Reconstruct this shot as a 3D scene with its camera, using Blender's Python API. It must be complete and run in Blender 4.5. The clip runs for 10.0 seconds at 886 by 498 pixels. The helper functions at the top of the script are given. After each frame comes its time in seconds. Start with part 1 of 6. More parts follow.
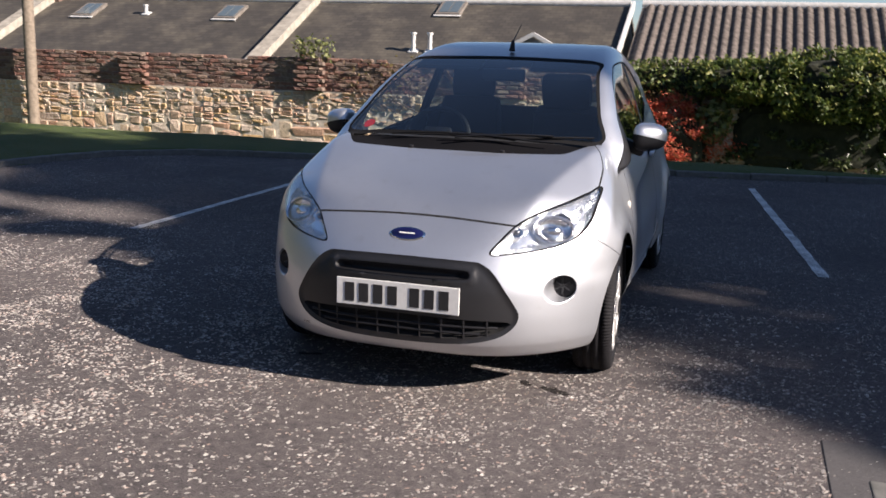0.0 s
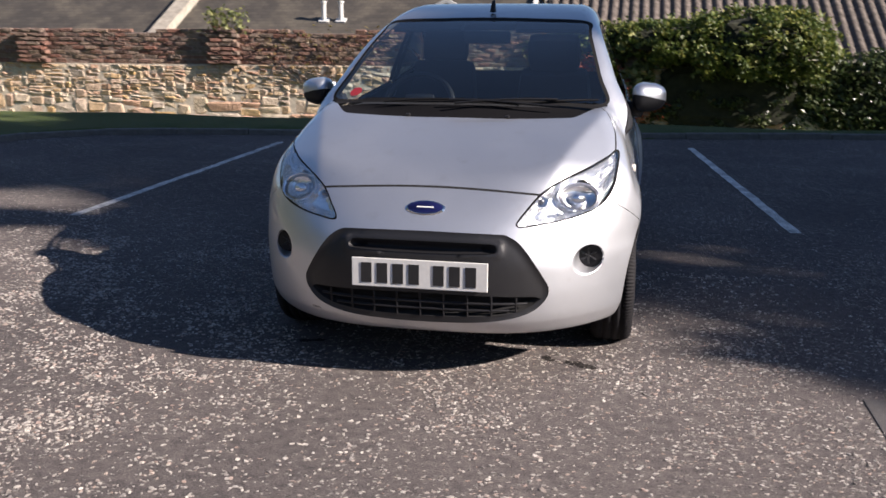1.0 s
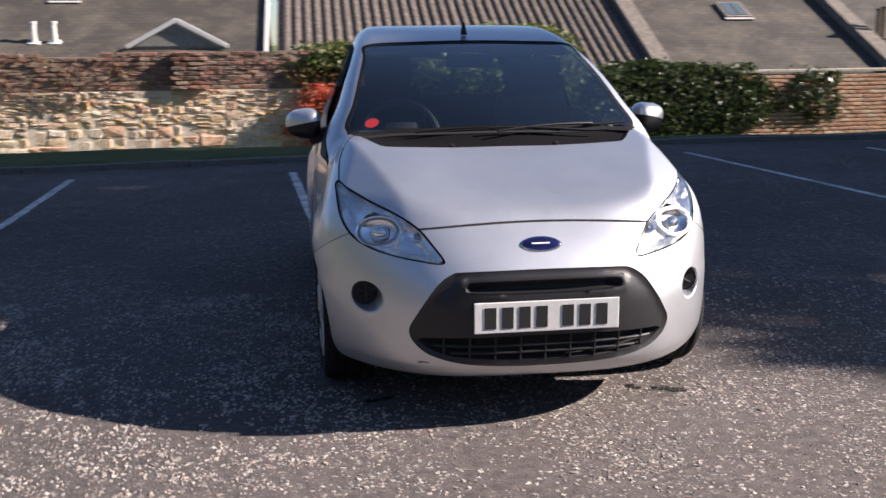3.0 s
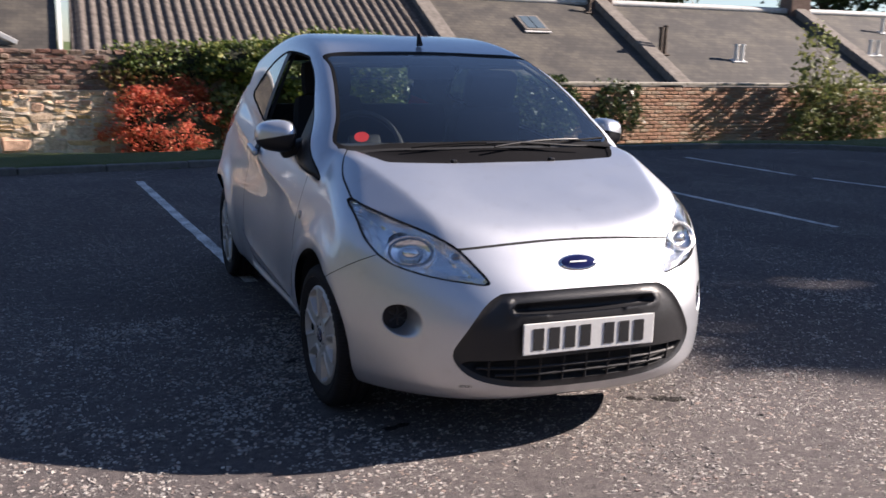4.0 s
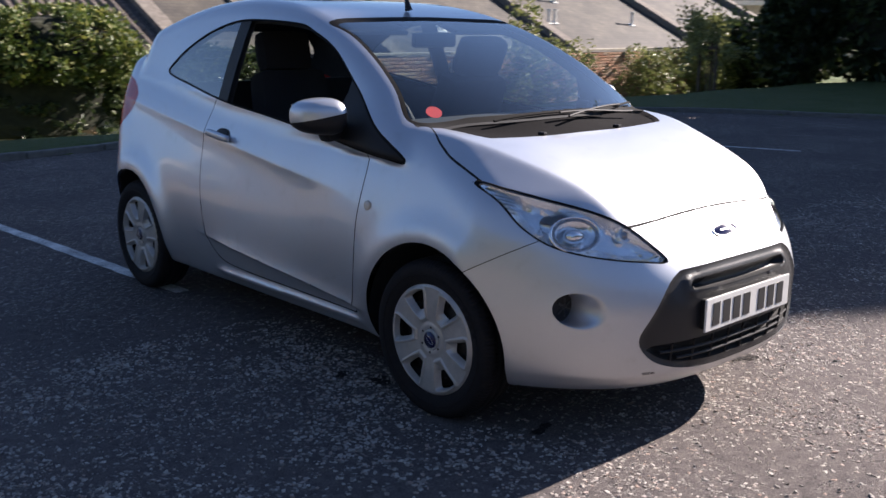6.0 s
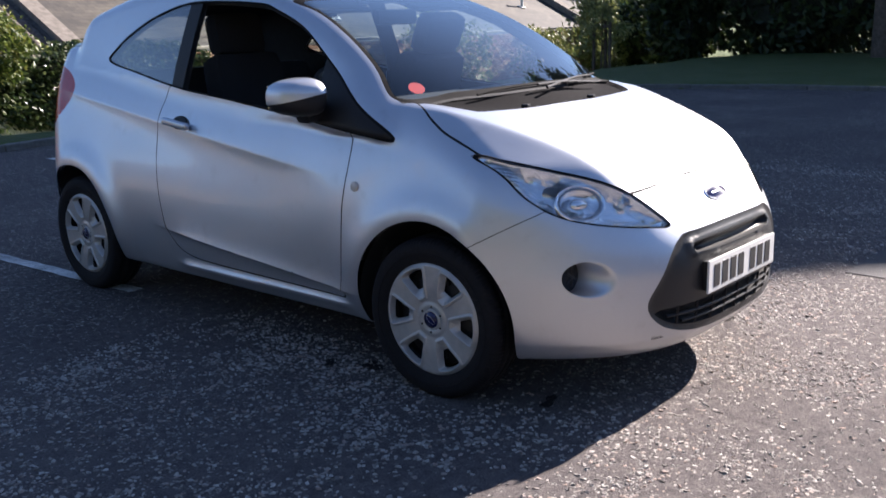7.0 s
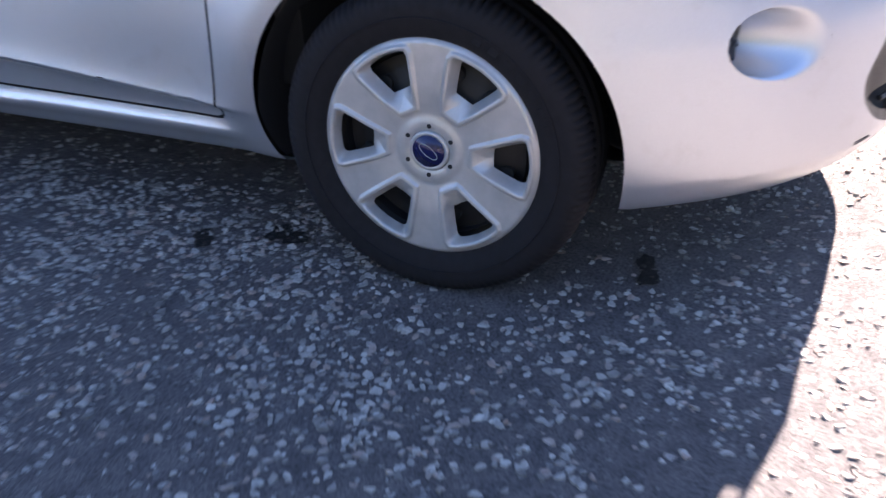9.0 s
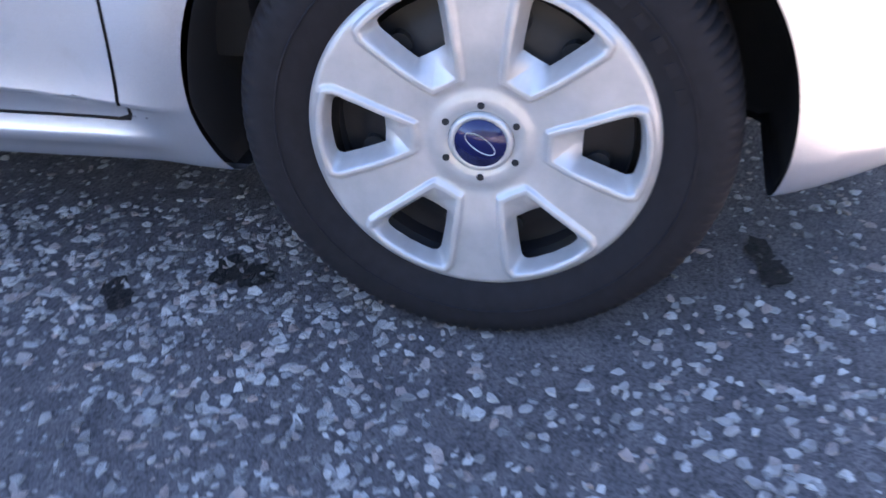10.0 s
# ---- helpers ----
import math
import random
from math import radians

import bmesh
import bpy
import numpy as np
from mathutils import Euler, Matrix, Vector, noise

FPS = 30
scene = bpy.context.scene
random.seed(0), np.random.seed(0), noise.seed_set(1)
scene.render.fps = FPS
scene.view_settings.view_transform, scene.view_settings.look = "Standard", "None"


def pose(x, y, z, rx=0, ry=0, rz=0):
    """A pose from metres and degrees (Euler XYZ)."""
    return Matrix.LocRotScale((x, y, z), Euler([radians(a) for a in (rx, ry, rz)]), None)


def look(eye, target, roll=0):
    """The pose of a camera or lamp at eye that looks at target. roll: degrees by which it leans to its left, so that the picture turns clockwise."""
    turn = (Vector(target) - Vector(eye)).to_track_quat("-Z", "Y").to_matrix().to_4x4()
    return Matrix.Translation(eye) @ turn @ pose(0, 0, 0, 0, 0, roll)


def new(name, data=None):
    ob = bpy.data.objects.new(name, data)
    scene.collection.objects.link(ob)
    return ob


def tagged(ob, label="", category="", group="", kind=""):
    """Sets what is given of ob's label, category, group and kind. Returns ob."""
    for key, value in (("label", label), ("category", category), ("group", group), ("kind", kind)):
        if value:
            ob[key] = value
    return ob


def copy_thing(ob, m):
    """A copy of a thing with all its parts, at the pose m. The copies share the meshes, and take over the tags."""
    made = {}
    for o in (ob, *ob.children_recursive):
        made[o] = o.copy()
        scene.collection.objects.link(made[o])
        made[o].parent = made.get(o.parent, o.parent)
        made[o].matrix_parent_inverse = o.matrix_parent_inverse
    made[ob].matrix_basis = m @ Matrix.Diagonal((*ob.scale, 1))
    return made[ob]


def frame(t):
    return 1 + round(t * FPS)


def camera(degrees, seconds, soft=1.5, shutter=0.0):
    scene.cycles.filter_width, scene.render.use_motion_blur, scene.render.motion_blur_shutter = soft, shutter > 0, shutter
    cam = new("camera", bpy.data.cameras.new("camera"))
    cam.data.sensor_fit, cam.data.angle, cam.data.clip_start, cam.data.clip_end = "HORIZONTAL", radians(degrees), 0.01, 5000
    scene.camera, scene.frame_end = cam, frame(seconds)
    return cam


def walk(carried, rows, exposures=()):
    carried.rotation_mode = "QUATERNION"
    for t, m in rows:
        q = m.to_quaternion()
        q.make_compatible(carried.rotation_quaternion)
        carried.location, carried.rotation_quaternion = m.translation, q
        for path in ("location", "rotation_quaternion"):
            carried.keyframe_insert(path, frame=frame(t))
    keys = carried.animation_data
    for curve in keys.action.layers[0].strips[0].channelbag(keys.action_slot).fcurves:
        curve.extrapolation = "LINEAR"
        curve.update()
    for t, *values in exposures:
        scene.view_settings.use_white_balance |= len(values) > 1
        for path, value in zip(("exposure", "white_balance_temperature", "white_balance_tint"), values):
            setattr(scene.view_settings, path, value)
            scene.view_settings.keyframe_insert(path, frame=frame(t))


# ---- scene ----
cam = camera(49.8, 10.0, 1.5, 0.55)
PATH = [
    (0, (1.257, -4.236, 1.38), (0.68, -2.363, 0.982), 1.7),
    (0.5, (1.034, -4.243, 1.366), (0.536, -2.355, 0.935), 0.6),
    (1, (0.757, -4.127, 1.339), (0.379, -2.216, 0.884), 0.3),
    (1.5, (0.427, -4.1, 1.356), (0.196, -2.175, 0.863), 0.5),
    (2, (-0.013, -4.136, 1.388), (-0.034, -2.184, 0.953), 0.8),
    (2.5, (-0.406, -4.014, 1.371), (-0.301, -2.053, 0.989), 0.1),
    (2.7, (-0.55, -3.963, 1.362), (-0.402, -2.011, 0.951), -0.2),
    (3.8, (-1.521, -3.652, 1.415), (-0.857, -1.811, 1.008), 0.5),
    (4, (-1.669, -3.554, 1.399), (-0.947, -1.734, 0.989), 1.3),
    (4.5, (-2.064, -3.339, 1.374), (-1.14, -1.618, 0.941), 0.6),
    (5, (-2.364, -3.021, 1.364), (-1.305, -1.378, 0.942), -0.9),
    (5.5, (-2.595, -2.713, 1.342), (-1.436, -1.145, 0.897), -0.4),
    (5.7, (-2.712, -2.569, 1.352), (-1.497, -1.048, 0.899), 0.1),
    (6.8, (-3.056, -2.128, 1.268), (-1.609, -0.825, 0.814), -1.3),
    (7, (-3.07, -2.101, 1.292), (-1.617, -0.813, 0.814), -1.5),
    (7.5, (-2.977, -1.901, 1.223), (-1.494, -0.683, 0.659), -1.7),
    (8, (-2.749, -1.464, 1.127), (-1.278, -0.286, 0.459), -0.35),
    (8.5, (-2.475, -1.072, 1.038), (-0.96, -0.076, 0.194), -2.025),
    (9, (-2.127, -0.678, 0.936), (-0.56, 0.081, -0.045), -2.4),
    (9.5, (-1.875, -0.384, 0.844), (-0.289, 0.192, -0.225), -2.44),
    (10, (-1.687, -0.207, 0.797), (-0.115, 0.234, -0.355), -4.54),
]
EXPOSURES = [(0, 1.15, 6450, 16), (2.5, 1.36, 6450, 17), (4.5, 1.47, 6420, 18), (5.5, 1.50, 6380, 18), (7, 1.90, 6180, 17), (7.5, 1.96, 6180, 18), (8, 2.26, 6240, 19), (8.5, 2.97, 6360, 21), (9, 3.55, 6340, 20), (9.5, 4.11, 6360, 21), (10, 4.62, 6380, 22)]
walk(cam, [(t, look(eye, target, roll)) for t, eye, target, roll in PATH], EXPOSURES)

# ---- light ----
LX, LY = -1.75, 0.30            # how far the shadow of one metre falls
SUN = Vector((-LX, -LY, 1.0)).normalized()
world = bpy.data.worlds.new("sky")
scene.world = world
world.use_nodes = True
wn = world.node_tree.nodes
sky = wn.new("ShaderNodeTexSky")
sky.sky_type, sky.sun_disc = "NISHITA", False
sky.sun_elevation = math.asin(SUN.z)
sky.sun_rotation = math.atan2(SUN.x, SUN.y)
sky.air_density, sky.dust_density, sky.ozone_density = 0.85, 0.25, 3.0
world.node_tree.links.new(sky.outputs[0], wn["Background"].inputs[0])
wn["Background"].inputs[1].default_value = 0.05
sun = new("sun", bpy.data.lights.new("sun", "SUN"))
sun.data.energy, sun.data.angle, sun.data.color = 5.0, radians(0.55), (1.0, 0.90, 0.78)
sun.matrix_world = look(SUN * 60, (0, 0, 0))

# ---- materials ----


class Mat:
    """A node material with short ways to add textures."""

    def __init__(self, name, rough=0.6, metal=0.0, color=(0.5, 0.5, 0.5)):
        self.m = bpy.data.materials.new(name)
        self.m.use_nodes = True
        self.t = self.m.node_tree
        self.b = self.t.nodes["Principled BSDF"]
        self.b.inputs["Roughness"].default_value = rough
        self.b.inputs["Metallic"].default_value = metal
        self.b.inputs["Base Color"].default_value = (*color, 1)

    def n(self, kind, **kw):
        node = self.t.nodes.new("ShaderNode" + kind)
        for k, v in kw.items():
            node.inputs[k].default_value = v
        return node

    def link(self, a, b):
        self.t.links.new(a, b)

    def coord(self, scale=(1, 1, 1), kind="Object"):
        c, m = self.n("TexCoord"), self.n("Mapping")
        m.inputs["Scale"].default_value = scale
        self.link(c.outputs[kind], m.inputs[0])
        return m.outputs[0]

    def noise(self, scale, detail=4, vec=None, rough=0.6):
        n = self.n("TexNoise", Scale=scale, Detail=detail, Roughness=rough)
        if vec is not None:
            self.link(vec, n.inputs["Vector"])
        return n.outputs["Fac"]

    def ramp(self, fac, stops):
        r = self.n("ValToRGB")
        while len(r.color_ramp.elements) < len(stops):
            r.color_ramp.elements.new(0.5)
        for e, (p, c) in zip(r.color_ramp.elements, stops):
            e.position, e.color = p, (*c, 1) if len(c) == 3 else c
        self.link(fac, r.inputs[0])
        return r.outputs[0]

    def mix(self, fac, a, b, mode="MIX"):
        n = self.t.nodes.new("ShaderNodeMix")
        n.data_type, n.blend_type = "RGBA", mode
        for sock, v in ((n.inputs[0], fac), (n.inputs[6], a), (n.inputs[7], b)):
            if hasattr(v, "default_value"):
                self.link(v, sock)
            elif isinstance(v, (int, float)):
                sock.default_value = v if sock == n.inputs[0] else (v, v, v, 1)
            else:
                sock.default_value = (*v, 1)
        return n.outputs[2]

    def math(self, op, a, b=0.0):
        n = self.t.nodes.new("ShaderNodeMath")
        n.operation = op
        for sock, v in ((n.inputs[0], a), (n.inputs[1], b)):
            if hasattr(v, "default_value"):
                self.link(v, sock)
            else:
                sock.default_value = v
        return n.outputs[0]

    def color(self, out):
        self.link(out, self.b.inputs["Base Color"])
        return self

    def rough(self, out):
        self.link(out, self.b.inputs["Roughness"])
        return self

    def bump(self, out, strength=0.3, dist=0.01):
        n = self.n("Bump", Strength=strength, Distance=dist)
        self.link(out, n.inputs["Height"])
        self.link(n.outputs[0], self.b.inputs["Normal"])
        return self

    def per(self, island=False):
        if island:
            return self.n("NewGeometry").outputs["Random Per Island"]
        return self.n("ObjectInfo").outputs["Random"]


def plain(name, color, rough=0.5, metal=0.0, vary=0.12, scale=30.0, bump=0.0, shine=0.5):
    m = Mat(name, rough, metal, color)
    m.b.inputs["Specular IOR Level"].default_value = shine
    v = m.coord()
    f = m.noise(scale, 5, v)
    lo, hi = [tuple(c * k for c in color) for k in (1 - vary, 1 + vary)]
    m.color(m.ramp(f, [(0.3, lo), (0.7, hi)]))
    if bump:
        m.bump(f, bump, 0.004)
    return m.m


def paint_material():
    m = Mat("silver_metallic_paint", 0.42, 0.88)
    v = m.coord()
    flake = m.noise(900, 2, v)
    film = m.noise(2.2, 4, v)
    base = m.ramp(flake, [(0.3, (0.56, 0.58, 0.62)), (0.7, (0.67, 0.69, 0.73))])
    grime = m.ramp(m.noise(14, 7, v), [(0.58, (0, 0, 0)), (0.8, (0.22, 0.22, 0.22))])
    m.color(m.mix(grime, base, (0.33, 0.31, 0.29)))
    m.rough(m.ramp(film, [(0.3, (0.42, 0.42, 0.42)), (0.7, (0.49, 0.49, 0.49))]))
    m.b.inputs["Coat Weight"].default_value = 0.9
    m.b.inputs["Coat Roughness"].default_value = 0.035
    return m.m


def glass_material(name, tint, gloss=0.9, haze=0.0, base=0.075, bend=3.6):
    m = Mat(name)
    t = m.t
    out = t.nodes["Material Output"]
    tr, gl, mixs = m.n("BsdfTransparent"), m.n("BsdfGlossy"), m.n("MixShader")
    tr.inputs[0].default_value = (*tint, 1)
    gl.inputs["Roughness"].default_value = 0.015
    gl.inputs[0].default_value = (gloss, gloss, gloss, 1)
    lw = m.n("LayerWeight", Blend=0.5)
    gloss_share = m.math("ADD", base, m.math("MULTIPLY", m.math("POWER", lw.outputs["Facing"], bend), 0.9))
    m.link(gloss_share, mixs.inputs[0])
    m.link(tr.outputs[0], mixs.inputs[1])
    m.link(gl.outputs[0], mixs.inputs[2])
    # Bluish film: dust plus the veil of light on the glass, painted in.
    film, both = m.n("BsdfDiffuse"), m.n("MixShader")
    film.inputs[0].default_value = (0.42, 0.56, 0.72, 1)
    both.inputs[0].default_value = haze
    if haze:
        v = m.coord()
        m.link(m.math("MULTIPLY", m.math("ADD", 0.4, m.noise(3.0, 6, v)), haze), both.inputs[0])
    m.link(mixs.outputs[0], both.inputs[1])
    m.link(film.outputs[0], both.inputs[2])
    m.link(both.outputs[0], out.inputs[0])
    return m.m


def asphalt_material(name, soak=1.0):
    m = Mat(name, 0.92)
    m.b.inputs["Specular IOR Level"].default_value = 0.15
    v = m.coord()
    warp = m.n("VectorMath")
    warp.operation = "MULTIPLY_ADD"
    wc = m.n("TexNoise", Scale=70.0, Detail=3.0)
    m.link(v, wc.inputs["Vector"])
    m.link(wc.outputs["Color"], warp.inputs[0])
    warp.inputs[1].default_value = (0.014, 0.014, 0.014)
    m.link(v, warp.inputs[2])
    patch = m.noise(1.1, 6, v)

    def chips(scale, share, spread, seed):
        """Pale stones pressed into the tar: their mask, tone and height."""
        shift = m.n("VectorMath")
        m.link(warp.outputs[0], shift.inputs[0])
        shift.inputs[1].default_value = (seed, seed * 0.7, 0)
        cells = m.n("TexVoronoi", Scale=scale)
        edge = m.n("TexVoronoi", Scale=scale)
        edge.feature = "DISTANCE_TO_EDGE"
        for c in (cells, edge):
            c.voronoi_dimensions = "2D"
            c.inputs["Randomness"].default_value = 1.0
            m.link(shift.outputs[0], c.inputs["Vector"])
        rnd = m.n("SeparateColor")
        m.link(cells.outputs["Color"], rnd.inputs[0])
        keep = m.math("ADD", rnd.outputs[0], m.math("MULTIPLY", m.math("SUBTRACT", patch, 0.5), spread))
        here = m.math("GREATER_THAN", keep, 1 - share)
        rim = m.math("GREATER_THAN", edge.outputs["Distance"], m.math("ADD", 0.035, m.math("MULTIPLY", rnd.outputs[1], 0.06)))
        near = m.math("LESS_THAN", cells.outputs["Distance"], m.math("ADD", 0.34, m.math("MULTIPLY", rnd.outputs[2], 0.16)))
        mask = m.math("MULTIPLY", here, m.math("MULTIPLY", rim, near))
        tone = m.ramp(rnd.outputs[2], [(0.0, (0.16, 0.15, 0.15)), (0.3, (0.26, 0.25, 0.24)), (0.6, (0.37, 0.355, 0.335)), (0.8, (0.32, 0.245, 0.21)), (0.9, (0.42, 0.40, 0.375)), (1.0, (0.51, 0.49, 0.465))])
        return mask, tone, m.math("MULTIPLY", mask, m.math("MINIMUM", m.math("MULTIPLY", edge.outputs["Distance"], 4.0), 1.0))

    mask_a, tone_a, high_a = chips(58, 0.14, 0.9, 0.0)
    mask_b, tone_b, high_b = chips(104, 0.11, 0.8, 3.7)
    speck = m.noise(330, 5, v)
    grit = m.ramp(speck, [(0.32, (0.42, 0.42, 0.43)), (0.5, (0.95, 0.95, 0.95)), (0.7, (1.2, 1.2, 1.2))])
    fine = m.noise(480, 5, v)
    tar = m.ramp(fine, [(0.3, (0.092, 0.084, 0.087)), (0.55, (0.146, 0.134, 0.133)), (0.75, (0.215, 0.197, 0.190))])
    pits = m.ramp(m.noise(150, 4, v, 0.7), [(0.38, (0.48, 0.48, 0.50)), (0.5, (0.95, 0.95, 0.95)), (0.68, (1.25, 1.24, 1.22))])
    blotch = m.ramp(m.noise(22, 5, v), [(0.35, (0.72, 0.72, 0.74)), (0.62, (1.15, 1.14, 1.12))])
    tar = m.mix(1.0, m.mix(1.0, tar, pits, "MULTIPLY"), blotch, "MULTIPLY")
    both = m.mix(mask_a, m.mix(mask_b, tar, tone_b), tone_a)
    both = m.mix(0.8, both, grit, "MULTIPLY")
    wear = m.ramp(m.noise(0.4, 6, v), [(0.35, (0.85, 0.83, 0.82)), (0.7, (1.2, 1.16, 1.12))])
    m.color(m.mix(1.0, m.mix(1.0, both, wear, "MULTIPLY"), (soak, soak, soak), "MULTIPLY"))
    h = m.math("ADD", m.math("MAXIMUM", high_a, m.math("MULTIPLY", high_b, 0.7)), m.math("MULTIPLY", fine, 0.6))
    m.bump(h, 0.9, 0.006)
    return m.m


def line_material():
    m = Mat("worn_white_road_paint", 0.75)
    v = m.coord()
    worn = m.ramp(m.noise(70, 6, v), [(0.41, (0.09, 0.09, 0.09)), (0.53, (0.66, 0.66, 0.64))])
    big = m.ramp(m.noise(5, 4, v), [(0.38, (0.22, 0.22, 0.22)), (0.6, (0.80, 0.80, 0.78))])
    m.color(m.mix(0.55, worn, big)).bump(m.noise(300, 4, v), 0.5, 0.003)
    return m.m


def stone_material(name, colors, island):
    m = Mat(name, 0.92)
    m.b.inputs["Specular IOR Level"].default_value = 0.2
    v = m.coord()
    pick = m.per(island)
    n = len(colors)
    base = m.ramp(pick, [((i + 0.5) / n, c) for i, c in enumerate(colors)])
    grain = m.ramp(m.noise(18, 8, v, 0.7), [(0.3, (0.55, 0.52, 0.5)), (0.7, (1.2, 1.15, 1.08))])
    m.color(m.mix(1.0, base, grain, "MULTIPLY")).bump(m.noise(26, 8, v, 0.7), 0.8, 0.03)
    return m.m


def leaf_material(name, stops, rough=0.5):
    m = Mat(name, rough)
    m.color(m.ramp(m.per(True), stops))
    m.b.inputs["Transmission Weight"].default_value = 0.0
    tr, mixs = m.n("BsdfTranslucent"), m.n("MixShader")
    m.link(m.b.inputs["Base Color"].links[0].from_socket, tr.inputs[0])
    mixs.inputs[0].default_value = 0.3
    m.link(m.b.outputs[0], mixs.inputs[1])
    m.link(tr.outputs[0], mixs.inputs[2])
    m.link(mixs.outputs[0], m.t.nodes["Material Output"].inputs[0])
    return m.m


def grass_material():
    m = Mat("mown_grass", 0.9)
    v = m.coord()
    m.color(m.mix(0.5, m.ramp(m.noise(40, 6, v), [(0.3, (0.024, 0.043, 0.007)), (0.7, (0.085, 0.13, 0.020))]),
                  m.ramp(m.noise(1.3, 5, v), [(0.35, (0.05, 0.09, 0.014)), (0.65, (0.11, 0.13, 0.035))]))).bump(m.noise(90, 6, v), 1.0, 0.03)
    return m.m


def slate_material(name, dark, light):
    m = Mat(name, 0.7)
    v = m.coord()
    br = m.n("TexBrick", Scale=1.0)
    br.offset = 0.5
    br.inputs["Mortar Size"].default_value = 0.012
    br.inputs["Brick Width"].default_value = 0.24
    br.inputs["Row Height"].default_value = 0.16
    br.inputs["Color1"].default_value = (*dark, 1)
    br.inputs["Color2"].default_value = (*light, 1)
    br.inputs["Mortar"].default_value = (*[c * 0.88 for c in dark], 1)
    m.link(m.coord(kind="UV"), br.inputs["Vector"])
    moss = m.ramp(m.noise(1.1, 7, v), [(0.45, (0.72, 0.70, 0.66)), (0.62, (1.25, 1.2, 1.05))])
    m.color(m.mix(1.0, br.outputs[0], moss, "MULTIPLY"))
    m.bump(m.math("ADD", br.outputs["Fac"], m.math("MULTIPLY", m.noise(40, 5, v), -0.6)), -0.5, 0.02)
    return m.m


PAINT = paint_material()
BLACK = plain("black_plastic", (0.013, 0.013, 0.015), 0.5, 0, 0.2, 200, 0.15, 0.28)
SCUTTLE = plain("matt_black_scuttle_plastic", (0.0075, 0.0075, 0.009), 0.9, 0, 0.2, 200, 0.2, 0.06)
WIPER = plain("satin_black_wiper_arm", (0.009, 0.009, 0.010), 0.40, 0, 0.1, 80, 0, 0.3)
GRILLE = plain("dark_grey_grained_plastic", (0.017, 0.017, 0.019), 0.4, 0, 0.15, 400, 0.2)
RUBBER = plain("black_rubber_seal", (0.010, 0.010, 0.011), 0.85, shine=0.12)
GAP = plain("dark_panel_gap", (0.006, 0.006, 0.007), 0.9)
CHROME = plain("chrome", (0.75, 0.76, 0.78), 0.08, 1.0, 0.04)
REFLECTOR = plain("lamp_reflector", (0.92, 0.93, 0.95), 0.20, 1.0, 0.05)
LAMPDARK = plain("lamp_housing_silver", (0.90, 0.92, 0.94), 0.22, 0.9, 0.05)
LAMPSMOKE = plain("smoked_lamp_ring", (0.30, 0.30, 0.32), 0.18, 0.8)
GLASS = glass_material("window_glass", (0.84, 0.91, 0.90))
HAZED = glass_material("hazed_windscreen_glass", (0.79, 0.92, 0.93), 0.9, 0.004, 0.085, 3.0)
TINTED = glass_material("tinted_quarter_glass", (0.55, 0.62, 0.63), 0.9, 0.0, 0.17, 3.0)
LENS = glass_material("clear_lens", (0.97, 0.98, 0.99))
TAILRED = plain("red_lamp_lens", (0.50, 0.035, 0.035), 0.12)
AMBER = plain("clear_indicator_lens", (0.62, 0.56, 0.50), 0.15)
FABRIC = plain("dark_seat_fabric", (0.009, 0.009, 0.011), 0.95, 0, 0.3, 300, 0.4)
DASH = plain("dark_dashboard_plastic", (0.008, 0.008, 0.0095), 0.7, 0, 0.15, 300, 0.2)
LINING = plain("grey_headlining", (0.036, 0.037, 0.040), 0.95, shine=0.2)
STICKER = plain("red_paper_disc", (0.50, 0.018, 0.012), 0.6)
TYRE = plain("worn_tyre_rubber", (0.008, 0.0075, 0.0095), 0.8, 0, 0.3, 60, 0.25, 0.3)
COVER = plain("silver_wheel_cover", (0.45, 0.445, 0.435), 0.38, 0.40, 0.08, 40)
STEEL = plain("dark_steel_wheel", (0.014, 0.014, 0.017), 0.55, 0.3, 0.3, 25)
BLUE = plain("dark_blue_enamel", (0.009, 0.011, 0.06), 0.15)
PLATE = plain("white_reflective_plate", (0.72, 0.72, 0.70), 0.35, 0, 0.05, 60)
INK = plain("black_lettering", (0.02, 0.02, 0.022), 0.5)
UNDER = plain("dark_underbody", (0.012, 0.012, 0.013), 0.9)
ASPHALT = asphalt_material("worn_chipped_tarmac")
OIL = asphalt_material("oil_soaked_tarmac", 0.2)
LINE = line_material()
GRASS = grass_material()
KERB = plain("weathered_concrete", (0.125, 0.122, 0.112), 0.9, 0, 0.3, 14, 0.5)
SANDSTONES = [(0.62, 0.47, 0.32), (0.68, 0.58, 0.45), (0.58, 0.39, 0.29), (0.72, 0.64, 0.53), (0.66, 0.46, 0.24), (0.50, 0.42, 0.36), (0.74, 0.67, 0.58), (0.66, 0.44, 0.33)]
STONE = stone_material("rubble_sandstone", SANDSTONES, False)
STONES = stone_material("rubble_sandstone_mass", SANDSTONES, True)
BRICKS = [(0.25, 0.135, 0.11), (0.19, 0.12, 0.105), (0.30, 0.185, 0.15), (0.15, 0.105, 0.095), (0.31, 0.235, 0.19), (0.22, 0.175, 0.15)]
BRICK = stone_material("weathered_red_brick", BRICKS, False)
BRICKMASS = stone_material("weathered_red_brick_mass", BRICKS, True)
ORANGE = [(0.44, 0.26, 0.18), (0.38, 0.23, 0.17), (0.50, 0.33, 0.24), (0.40, 0.27, 0.20), (0.48, 0.38, 0.30)]
BRICKORANGE = stone_material("orange_brick_mass", ORANGE, True)
